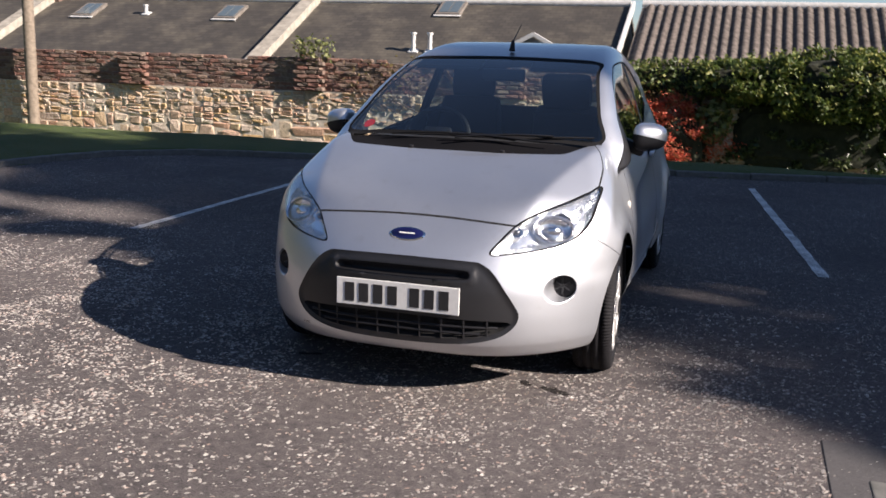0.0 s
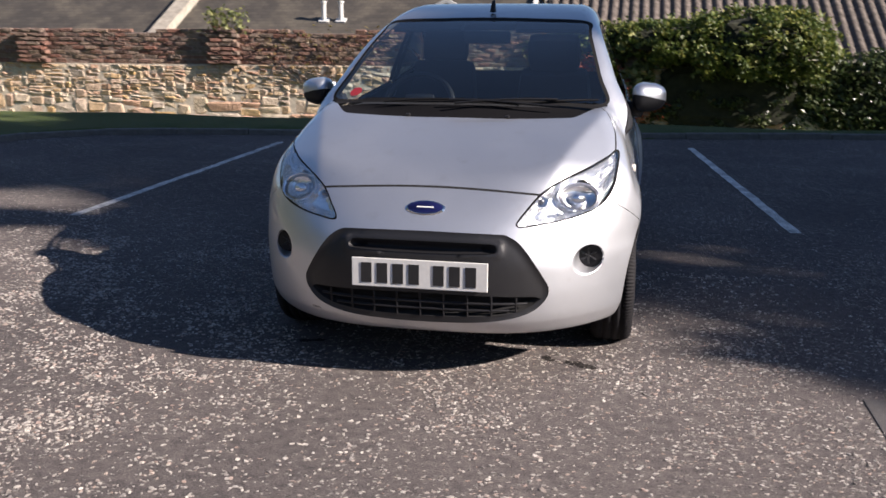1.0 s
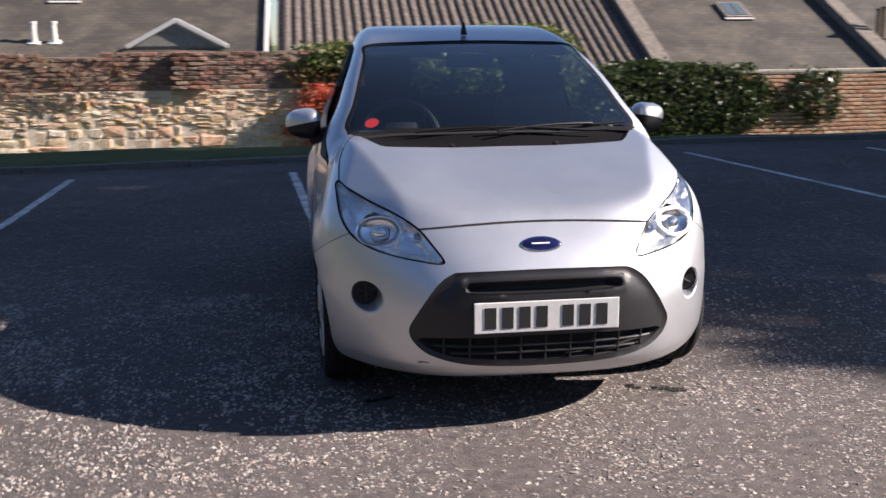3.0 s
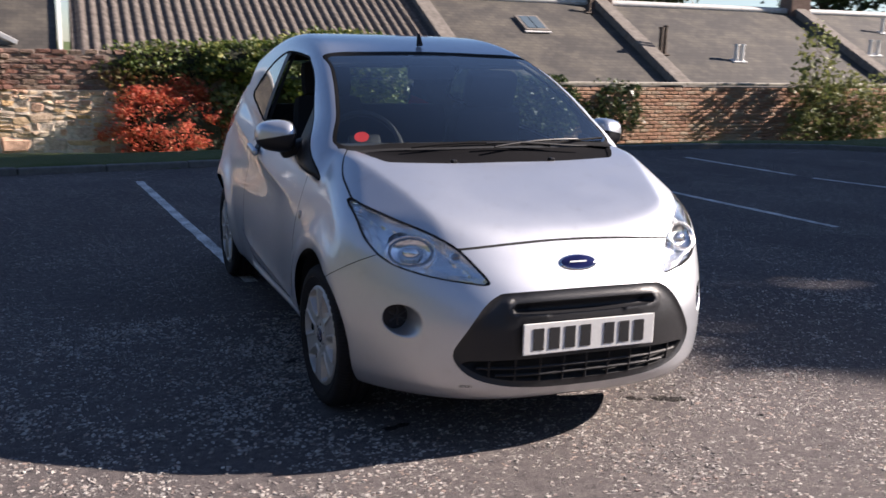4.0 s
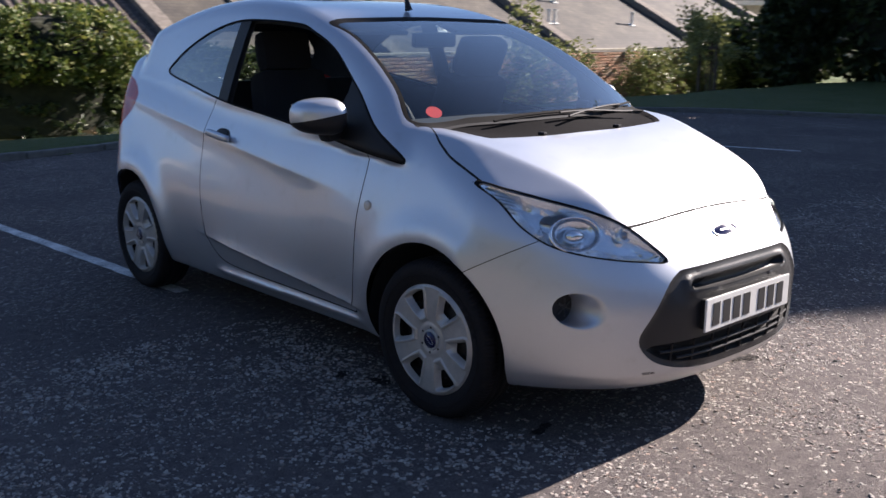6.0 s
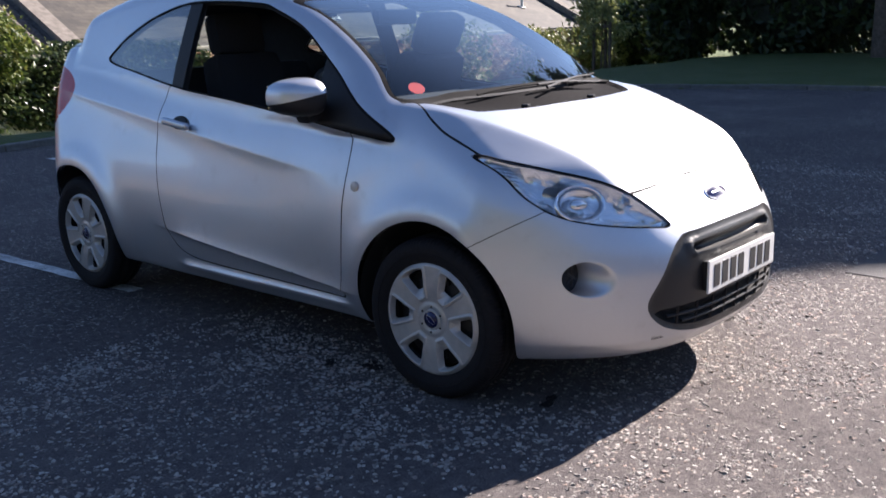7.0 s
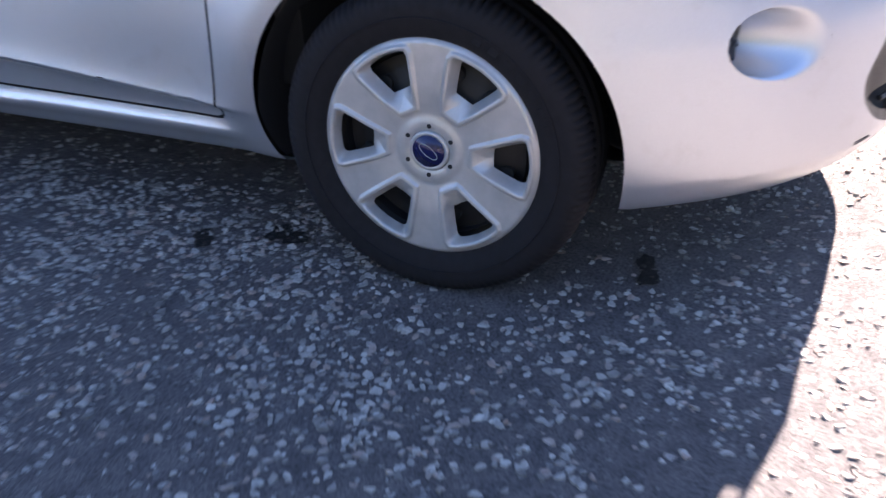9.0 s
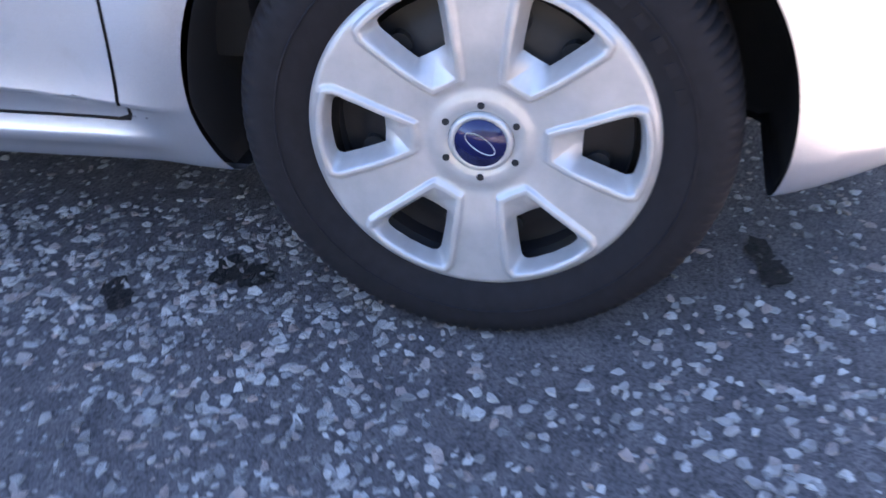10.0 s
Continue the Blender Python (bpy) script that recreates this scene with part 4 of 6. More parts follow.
def tree(x, y, height, spread, n, seed, middle=0.62, tall=0.36):
    top = empty("tree", (x, y, 0), "tall dark leafy tree shading the car park", "tree", "trees beside the car park")
    rng = random.Random(seed)
    bm = rod((0, 0, -0.2), (0.1, 0.1, height * 0.45), 0.28, 0.16, 14)
    for k in range(9):
        t = k * 2.4
        z0 = height * rng.uniform(0.2, 0.45)
        e = (spread * 0.62 * math.cos(t), spread * 0.62 * math.sin(t), z0 + height * rng.uniform(0.15, 0.4))
        rod((0.05, 0.05, z0), e, 0.09, 0.025, 8, bm)
    part("trunk", bm, BARK, top, "", True)
    nrng = np.random.default_rng(seed)
    pts = []
    for k in range(46):
        d = nrng.normal(size=3)
        d /= np.linalg.norm(d)
        r = nrng.uniform(0.35, 1.0)
        c = np.array([d[0] * spread * r, d[1] * spread * r, height * middle + d[2] * height * tall * r])
        m = n // 46
        pts.append(c + nrng.normal(size=(m, 3)) * np.array([0.55, 0.55, 0.42]) * spread * 0.28)
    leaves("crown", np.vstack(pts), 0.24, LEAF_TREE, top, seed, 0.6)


tree(20.0, -0.5, 13.0, 2.5, 13000, 21)
tree(20.5, 2.4, 19.0, 3.2, 24000, 22)
tree(20.3, 5.0, 13.5, 2.4, 11000, 23)
tree(20.1, 0.6, 16.0, 2.4, 15000, 25)
tree(27.5, 7.2, 10.0, 3.0, 9000, 24)
# Next two trees are added out of view to shade the grass.
tree(28.0, 5.0, 12.0, 3.4, 20000, 26)
tree(29.5, 2.0, 12.5, 3.2, 18000, 29)
tree(25.0, 7.6, 8.5, 2.6, 7000, 27)
# Two slender unseen crowns, added to shape the shade on the tarmac.
tree(20.4, -2.35, 14.2, 0.5, 8000, 28, 0.84, 0.2)
tree(20.3, -3.55, 12.0, 0.45, 2000, 31, 0.80, 0.12)
for x, y, h, seed in ((19.5, 31.0, 7.0, 71), (30.0, 31.0, 8.5, 72), (34.5, 30.0, 9.5, 73), (39.0, 31.5, 9.0, 74), (45.0, 30.0, 10.0, 75)):
    tree(x, y, h, 2.6, 4600, seed)
# Another unseen crown, added to carry that shade further right.
tree(20.2, -3.05, 11.0, 1.1, 8000, 30, 0.78, 0.2)



def staked_sapling(x, y):
    """A young tree held by three stakes with a rail."""
    z = float(land(np.array([x]), np.array([y]))[0])
    top = empty("sapling", (x, y, z), "young yellow-green sapling held between dark timber stakes", "sapling")
    for dx, dy in ((-0.06, -0.22), (0.10, 0.0), (-0.06, 0.22)):
        part("stake", box((0.06, 0.06, 1.35), (dx, dy, 0.60), 0.006), BARK, top, "dark timber stake")
    part("rail", box((0.05, 0.56, 0.07), (-0.11, 0, 1.14), 0.006), BARK, top, "dark timber rail")
    part("trunk", rod((0, 0.06, -0.1), (0.03, 0.02, 2.1), 0.022, 0.010, 8), BARK, top, "", True)
    rng = np.random.default_rng(61)
    tufts = rng.normal(size=(40, 3)) * np.array([0.30, 0.38, 0.50]) + np.array([0, 0, 1.35])
    pts = tufts[rng.integers(0, 40, 1300)] + rng.normal(size=(1300, 3)) * 0.10
    leaves("leaves", pts[pts[:, 2] > 0.1], 0.07, LEAF_LIGHT, top, 62, 0.2)


staked_sapling(17.0, 10.4)


def closing_hedge(name, a, b, height):
    """An unseen hedge-shaped screen added behind the camera to darken sky light and reflections."""
    a, b = Vector(a), Vector(b)
    n, m = int((b - a).length / 0.5), 9
    side = (b - a).normalized().cross(Vector((0, 0, 1)))
    verts, faces = [], []
    for i in range(n + 1):
        for j in range(m):
            t = j / (m - 1) * math.pi
            p = a.lerp(b, i / n) + side * (0.9 * math.cos(t)) + Vector((0, 0, height * math.sin(t) ** 0.45))
            verts.append(p + Vector((1, 1, 0.6)) * 0.35 * noise.noise(p * 0.7) * (1 if 0 < j < m - 1 else 0))
    for i in range(n):
        for j in range(m - 1):
            q = i * m + j
            faces.append((q, q + 1, q + m + 1, q + m))
    tagged(mesh_object(name, verts, faces, SKYBLOCK, smooth=True), "unseen dark screen added to cut sky light and reflections", "hedge", kind="structure")


# Added screens out of view; they only dim the light and reflections.
closing_hedge("sky_block_west", (-16.5, -19.0, -0.1), (-16.5, 9.0, -0.1), 6.8)
closing_hedge("sky_block_south", (-17.0, -18.6, -0.1), (21.0, -18.6, -0.1), 4.6)

# ---- the car ----
# The car's front axle is at y = 0, its nose points to -y, and it stands on z = 0.
WHEELBASE, AXLE = 2.30, 0.279
nose = curve([(0.10, -0.65), (0.20, -0.715), (0.26, -0.747), (0.36, -0.759), (0.48, -0.757), (0.56, -0.732), (0.62, -0.695), (0.68, -0.655), (0.74, -0.604), (0.80, -0.590), (0.90, -0.533)], 0.025)
belt = curve([(-0.80, 0.62), (-0.65, 0.691), (-0.56, 0.762), (-0.45, 0.817), (-0.30, 0.872), (-0.10, 0.930), (0.05, 0.965), (0.20, 0.985), (1.0, 1.045), (2.0, 1.135), (2.7, 1.19)], 0.045)
hood = curve([(-0.80, 0.62), (-0.65, 0.691), (-0.56, 0.762), (-0.45, 0.817), (-0.30, 0.872), (-0.10, 0.930), (0.05, 0.965), (0.20, 0.985), (0.62, 1.022), (1.0, 1.115), (2.0, 1.20), (2.7, 1.195)], 0.045)
roofline = curve([(0.70, 1.330), (0.93, 1.392), (1.05, 1.428), (1.25, 1.452), (1.60, 1.466), (1.95, 1.452), (2.30, 1.412), (2.70, 1.34)], 0.06)


def CREASE(y):
    """How far out the bonnet's sharp edge runs."""
    return 0.555 + 0.29 * np.clip(y + 0.2, -0.5, 0.6)


def shell(x, y, z):
    """Signed field of the bodywork: below zero inside."""
    a = np.sqrt(x * x + 1e-5)
    w = 0.790 - 0.57 * (z - 0.52) ** 2 + 0.022 * smooth01((y - 0.1) / 1.2) - 0.03 * smooth01((y - 2.3) / 0.7)
    for yc in (0.0, WHEELBASE):
        r = np.hypot(y - yc, z - 0.29)
        w = w + 0.022 * np.exp(-((r - 0.36) / 0.07) ** 2) * smooth01((z - 0.12) / 0.2)
    crease = 0.744 + 0.119 * (y - 0.60)
    below = crease - z
    along = smooth01((y - 0.42) / 0.45) * smooth01((2.70 - y) / 0.35)
    under_line = 0.0022 * np.logaddexp(0, below / 0.0022)
    w = w - 0.38 * along * under_line * np.exp(-under_line / 0.13)
    lift = z - 0.312 - 0.085 * (y - 0.42)
    swell = np.where(lift > 0, np.exp(-np.clip(lift, 0, 1) / 0.055), 1.35 * np.exp(np.clip(lift, -1, 0) / 0.010) - 0.35)
    w = w + 0.021 * swell * smooth01((y - 0.33) / 0.12) * smooth01((1.66 - y) / 0.35)
    w = w + 0.017 * np.exp(-((z - 0.246) / 0.020) ** 2) * smooth01((y - 0.36) / 0.10) * smooth01((1.55 - y) / 0.15)
    side = a - w
    front = (nose(z) + (0.345 - 0.0535 * smooth01((z - 0.5) / 0.25)) * (a / 0.71) ** 3.3 + 0.3 * np.clip(0.252 - z, 0, 0.08) - y) * 0.92
    flank = (a - CREASE(y)) / 0.007
    top = (z - hood(y) - 0.035 * a * a + 0.58 * 0.007 * np.logaddexp(0, flank) + 0.02 * a ** 8) * 0.93
    rear = y - (2.885 - 0.30 * (a / 0.75) ** 4 - 0.16 * np.clip(z - 0.5, 0, 1) ** 1.5)
    base = 0.185 - z
    lower = smax(smax(smax(side, front, 0.05), rear, 0.08), top, 0.075)
    lower = smax(lower, base, 0.035)
    bend = 0.43 * np.clip((1.40 - z) / 0.42, 0, 1.3) + 0.02
    yy = y - 0.05 - bend * a * a
    screen = (z - 0.985 - 0.447 * yy - 0.1992 * yy * (0.88 - yy)) * 0.9
    roof = z - roofline(y) + 0.05 * a * a + 0.20 * a ** 4 - 0.0385
    glass = (a - 0.734 - 0.028 * smooth01((1.12 - z) / 0.16) * smooth01((0.72 - y) / 0.3) + (0.2 + 0.15 * smooth01((y - 0.7) / 0.5)) * np.clip(belt(y) - 0.08 - z, 0, 0.2) + 0.30 * (z - 0.9) + 0.17 * np.clip(z - 0.9, 0, 1) ** 2 + 0.05 * smooth01((y - 1.3) / 1.4)) * 0.94
    hatch = (y - 2.84 + 0.47 * (z - 0.95) + 0.22 * (a / 0.6) ** 3) * 0.85
    cabin = smax(smax(smax(screen, roof, 0.05), glass, 0.075), hatch, 0.08)
    cabin = smax(cabin, belt(y) - 0.115 - 0.05 * smooth01((y - 0.7) / 0.5) - z, 0.03)
    return smin(lower, cabin, 0.022)


def slope_of(p, h=0.003):
    g = np.stack([shell(*(p + h * e).T) - shell(*(p - h * e).T) for e in np.eye(3)], 1)
    return g / (2 * h)


def settle(p, rounds=5):
    p = np.array(p, float)
    for _ in range(rounds):
        g = slope_of(p)
        p -= g * (np.clip(shell(*p.T), -0.02, 0.02) / (np.sum(g * g, 1) + 1e-6))[:, None]
    return p


def normals_of(p):
    g = slope_of(np.asarray(p), 0.004)
    return g / (np.linalg.norm(g, axis=1)[:, None] + 1e-9)


def skin(step=0.0165):
    """The bodywork as one quad mesh, drawn round the field cell by cell."""
    xs, ys, zs = np.arange(-0.92, 0.92, step), np.arange(-0.86, 3.0, step), np.arange(0.10, 1.54, step)
    X, Y, Z = np.meshgrid(xs, ys, zs, indexing="ij")
    f = shell(X.ravel(), Y.ravel(), Z.ravel()).reshape(X.shape)
    s = f < 0
    corner = [(i, j, k) for i in (0, 1) for j in (0, 1) for k in (0, 1)]
    cell = [s[i:s.shape[0] - 1 + i, j:s.shape[1] - 1 + j, k:s.shape[2] - 1 + k] for i, j, k in corner]
    count = sum(c.astype(np.int8) for c in cell)
    mixed = (count > 0) & (count < 8)
    index = -np.ones(mixed.shape, int)
    ijk = np.argwhere(mixed)
    index[mixed] = np.arange(len(ijk))
    start = np.column_stack([xs[ijk[:, 0]], ys[ijk[:, 1]], zs[ijk[:, 2]]]) + step / 2
    verts = settle(start)
    quads = []
    for ax in range(3):
        lo = [slice(1, -1)] * 3
        lo[ax] = slice(0, -1)
        hi = list(lo)
        hi[ax] = slice(1, None)
        lo2, hi2 = [slice(None)] * 3, [slice(None)] * 3
        lo2[ax], hi2[ax] = slice(0, -1), slice(1, None)
        cross = s[tuple(lo2)] != s[tuple(hi2)]
        e = np.argwhere(cross)
        b, c = [(1, 2), (2, 0), (0, 1)][ax]
        ok = (e[:, b] > 0) & (e[:, c] > 0) & (e[:, b] < s.shape[b] - 1) & (e[:, c] < s.shape[c] - 1)
        e = e[ok]
        q = []
        for db, dc in ((-1, -1), (0, -1), (0, 0), (-1, 0)):
            n = e.copy()
            n[:, b] += db
            n[:, c] += dc
            q.append(index[n[:, 0], n[:, 1], n[:, 2]])
        q = np.column_stack(q)
        flip = ~s[e[:, 0], e[:, 1], e[:, 2]]
        q[flip] = q[flip][:, ::-1]
        quads.append(q)
    quads = np.vstack(quads)
    return verts, [tuple(q) for q in quads if min(q) >= 0]


class Skin:
    """Points on the bodywork and polygons cut from it."""

    def __init__(self, verts):
        self.v = [tuple(p) for p in verts]

    def split(self, polys, field):
        """Cut the polygons where field(points) is zero: those inside (below zero), and the rest."""
        ids = sorted({i for q in polys for i in q})
        f = dict(zip(ids, field(np.array([self.v[i] for i in ids]))))
        edge, into, out = {}, [], []
        for q in polys:
            fs = [f[i] for i in q]
            if max(fs) <= 0:
                into.append(q)
            elif min(fs) >= 0:
                out.append(q)
            else:
                a, b = [], []
                for n, i in enumerate(q):
                    j = q[(n + 1) % len(q)]
                    fi, fj = f[i], f[j]
                    if fi <= 0:
                        a.append(i)
                    if fi >= 0:
                        b.append(i)
                    if fi * fj < 0:
                        key = (min(i, j), max(i, j))
                        if key not in edge:
                            t = f[key[0]] / (f[key[0]] - f[key[1]])
                            p, r = np.array(self.v[key[0]]), np.array(self.v[key[1]])
                            self.v.append(tuple(p + (r - p) * t))
                            edge[key] = len(self.v) - 1
                        a.append(edge[key])
                        b.append(edge[key])
                if len(a) > 2:
                    into.append(tuple(a))
                if len(b) > 2:
                    out.append(tuple(b))
        return into, out

    def build(self, name, polys, material, parent, label="", push=None, flat=False, sunk=0.0):
        ids = sorted({i for q in polys for i in q})
        if not ids:
            return None
        place = {i: n for n, i in enumerate(ids)}
        p = np.array([self.v[i] for i in ids])
        nrm = normals_of(p)
        if push is not None:
            p = p + nrm * push(p)[:, None]
        if sunk:
            p = p - nrm * sunk
        faces = [tuple(place[i] for i in q) for q in polys]
        return mesh_object(name, p, faces, material, parent, label, smooth=True, normals=None if flat else nrm)


car = empty("car", (0, 0, 0), "silver three-door hatchback parked with its driver's window open", "car")
verts0, quads0 = skin()
sk = Skin(verts0)
absx = lambda p: np.abs(p[:, 0])


def score(polys, line, steps, *limits):
    """Lay rows of points along a crease, so that it stays sharp."""
    for off in steps:
        a, b = sk.split(polys, lambda p: np.maximum.reduce([line(p) - off] + [g(p) for g in limits]))
        polys = a + b
    return polys


flanks = (lambda p: 0.5 - absx(p), lambda p: 0.30 - p[:, 1])
quads0 = score(quads0, lambda p: absx(p) - CREASE(p[:, 1]), (-0.012, 0.0, 0.012), lambda p: 0.66 - p[:, 2], lambda p: p[:, 1] - 0.30)
quads0 = score(quads0, lambda p: 0.744 + 0.119 * (p[:, 1] - 0.60) - p[:, 2], (-0.014, -0.004, 0.0, 0.005, 0.016), *flanks, lambda p: p[:, 1] - 2.7)
quads0 = score(quads0, lambda p: p[:, 2] - 0.312 - 0.085 * (p[:, 1] - 0.42), (-0.030, -0.014, -0.004, 0.006, 0.020), *flanks, lambda p: p[:, 1] - 1.75)
sk.v = [tuple(q) for q in settle(np.array(sk.v), 4)]

# wheel arches and the open underside
rest = quads0
for yc in (0.0, WHEELBASE):
    _, rest = sk.split(rest, lambda p: np.maximum(np.hypot(p[:, 1] - yc, p[:, 2] - 0.288) - 0.338, 0.50 - absx(p)))
under, rest = sk.split(rest, lambda p: np.maximum(p[:, 2] - 0.196, absx(p) - 0.70))
sk.build("underside", under, UNDER, car)

# windscreen
ring_w = outline([(-0.638, 0.998), (-0.40, 1.000), (0, 1.008), (0.40, 1.000), (0.638, 0.998), (0.602, 1.12), (0.537, 1.30), (0.507, 1.366), (0.25, 1.380), (0, 1.384), (-0.25, 1.380), (-0.507, 1.366), (-0.537, 1.30), (-0.602, 1.12)], 6)
f_screen = lambda p: np.maximum(inside(p[:, 0], p[:, 2], ring_w), p[:, 1] - 1.10)
screen, rest = sk.split(rest, f_screen)
glass, seal = sk.split(screen, lambda p: f_screen(p) + 0.014 + 0.004 * smooth01((0.50 - absx(p)) / 0.08))
windscreen = sk.build("windscreen", glass, HAZED, car, "clear windscreen glass")
windscreen.visible_shadow = False
sk.build("seal", seal, RUBBER, windscreen, "black windscreen border", sunk=0.001)

# black scuttle under the screen
hood_edge = lambda a: -0.017 + 0.05 * a * a + 0.22 * smooth01((a - 0.49) / 0.16)
f_cowl = lambda p: np.maximum.reduce([hood_edge(absx(p)) - p[:, 1], absx(p) - 0.64, 0.90 - p[:, 2], p[:, 1] - 0.5, p[:, 2] - 1.03])
cowl, rest = sk.split(rest, f_cowl)
sk.build("scuttle", cowl, SCUTTLE, car, "black plastic scuttle", push=lambda p: np.clip(f_cowl(p), -0.015, 0) * 0.8)

# side windows
ring_d = outline([(0.18, 0.870), (0.46, 0.900), (0.90, 0.948), (1.14, 0.974), (1.50, 1.008), (1.88, 1.064), (2.16, 1.112), (2.115, 1.178), (2.0, 1.248), (1.80, 1.325), (1.53, 1.372), (1.10, 1.358), (0.95, 1.325), (0.76, 1.255), (0.575, 1.14), (0.37, 1.0)], 6)
f_dlo = lambda p: np.maximum(inside(p[:, 1], p[:, 2], ring_d), 0.40 - absx(p))
dlo, rest = sk.split(rest, f_dlo)
panes, frame_polys = sk.split(dlo, lambda p: f_dlo(p) + 0.008)
sail, panes = sk.split(panes, lambda p: p[:, 1] - (0.61 - 0.02 * (p[:, 2] - 0.9) / 0.3))
quarter, panes = sk.split(panes, lambda p: 1.565 - p[:, 1])
post, panes = sk.split(panes, lambda p: 1.475 - p[:, 1])
for s in (-1, 1):
    half = lambda polys: [q for q in polys if s * sum(sk.v[i][0] for i in q) > 0]
    fr = sk.build("window_frame", half(frame_polys), RUBBER, car, "black rubber window surround", sunk=0.001)
    sk.build("mirror_sail", half(sail), BLACK, car, "black plastic triangle at the mirror", sunk=0.002)
    sk.build("door_post", half(post), BLACK, car, "black door post", sunk=0.004)
    sk.build("quarter_window", half(quarter), TINTED, car, "fixed rear quarter glass", sunk=0.004).visible_shadow = False
    if s > 0:
        sk.build("door_window", half(panes), GLASS, car, "closed door glass", sunk=0.005).visible_shadow = False

# rear window and tail lamps
ring_r = outline([(-0.52, 1.00), (0, 0.98), (0.52, 1.00), (0.46, 1.30), (0, 1.34), (-0.46, 1.30)], 8)
f_rear = lambda p: np.maximum(inside(p[:, 0], p[:, 2], ring_r), 2.2 - p[:, 1])
rear_glass, rest = sk.split(rest, f_rear)
sk.build("rear_window", rear_glass, GLASS, car, "tailgate glass", sunk=0.002).visible_shadow = False
ring_t = outline([(2.41, 0.985), (2.57, 1.07), (2.80, 1.08), (2.80, 0.84), (2.62, 0.79), (2.49, 0.87)], 6)
f_tail = lambda p: np.maximum(inside(p[:, 1], p[:, 2], ring_t), 0.42 - absx(p))
tails, rest = sk.split(rest, f_tail)
for s in (-1, 1):
    sk.build("tail_lamp", [q for q in tails if s * sk.v[q[0]][0] > 0], TAILRED, car, "red tail lamp")

# headlamps
ring_h = outline([(0.346, 0.613), (0.385, 0.677), (0.432, 0.728), (0.505, 0.770), (0.59, 0.803), (0.635, 0.822), (0.668, 0.836), (0.692, 0.850), (0.709, 0.838), (0.708, 0.795), (0.700, 0.735), (0.674, 0.688), (0.64, 0.660), (0.59, 0.641), (0.52, 0.627), (0.44, 0.617)], 6)
f_lamp = lambda p: np.maximum(inside(absx(p), p[:, 2], ring_h), p[:, 1] - 0.02)
lamp_polys, rest = sk.split(rest, f_lamp)
lens_polys, rim_polys = sk.split(lamp_polys, lambda p: f_lamp(p) + 0.006)

# grille panel, its slot and lower opening
ring_g = outline([(-0.478, 0.375), (-0.455, 0.43), (-0.385, 0.535), (-0.33, 0.578), (-0.27, 0.588), (0, 0.592), (0.27, 0.588), (0.33, 0.578), (0.385, 0.535), (0.455, 0.43), (0.478, 0.375), (0.455, 0.325), (0.39, 0.283), (0.25, 0.255), (0, 0.245), (-0.25, 0.255), (-0.39, 0.283), (-0.455, 0.325)], 5)
f_grille = lambda p: np.maximum(inside(p[:, 0], p[:, 2], ring_g), p[:, 1] + 0.30)
grille, rest = sk.split(rest, f_grille)
ring_s = outline([(-0.283, 0.536), (-0.268, 0.553), (0, 0.557), (0.268, 0.553), (0.283, 0.536), (0.262, 0.520), (0, 0.515), (-0.262, 0.520)], 6)
f_slot = lambda p: inside(p[:, 0], p[:, 2], ring_s)
ring_o = outline([(-0.43, 0.352), (0, 0.362), (0.43, 0.352), (0.445, 0.335), (0.38, 0.298), (0.25, 0.276), (0, 0.268), (-0.25, 0.276), (-0.38, 0.298), (-0.445, 0.335)], 6)
f_mouth = lambda p: inside(p[:, 0], p[:, 2], ring_o)
slot, panel = sk.split(grille, f_slot)
mouth, panel = sk.split(panel, f_mouth)
grille_panel = sk.build("grille_panel", panel, GRILLE, car, "dark grey plastic grille surround", push=lambda p: np.clip(f_grille(p), -0.012, 0) * 0.7 + 0.012 * np.exp(-np.abs(f_slot(p) - 0.006) / 0.008), flat=True)
sk.build("slot", slot, BLACK, grille_panel, push=lambda p: np.clip(f_slot(p) * 3, -0.04, 0), flat=True)
sk.build("mouth", mouth, UNDER, grille_panel, push=lambda p: np.clip(f_mouth(p) * 4, -0.06, 0) - 0.008, flat=True)

# fog lamp recesses
FOG_X, FOG_Z, FOG_R = 0.612, 0.471, 0.060


def f_fog(p):
    return np.maximum(np.hypot(absx(p) - FOG_X, p[:, 2] - FOG_Z) - FOG_R, p[:, 1] + 0.2)


_, rest = sk.split(rest, f_fog)

# bonnet, doors, front bumper
hood_side = curve([(-0.56, 0.44), (-0.47, 0.52), (-0.40, 0.602), (-0.35, 0.648), (-0.29, 0.682), (-0.20, 0.694), (-0.09, 0.690), (0.0, 0.684), (0.085, 0.660), (0.16, 0.622), (0.25, 0.585)], 0.02)
f_hood = lambda p: np.maximum.reduce([(0.738 - 0.02 * (absx(p) / 0.44) ** 2 - p[:, 2]) * 0.72, p[:, 1] - hood_edge(absx(p)), (absx(p) - hood_side(p[:, 1])) * 0.8, p[:, 1] - 0.35])
ring_b = outline([(0.405, 0.90), (0.404, 0.62), (0.409, 0.45), (0.420, 0.34), (0.428, 0.295), (0.437, 0.280), (0.452, 0.276), (0.60, 0.277), (0.95, 0.281), (1.25, 0.286), (1.39, 0.296), (1.47, 0.328), (1.52, 0.39), (1.545, 0.46), (1.58, 0.60), (1.61, 0.76), (1.60, 0.95), (1.50, 1.03), (1.0, 0.97), (0.6, 0.92)], 6)
f_door = lambda p: np.maximum(inside(p[:, 1], p[:, 2], ring_b), 0.45 - absx(p))
f_bumper = lambda p: np.maximum(p[:, 2] - 0.57 + 0.575 * (p[:, 1] + 0.206), p[:, 1] + 0.15)
G = 0.0026
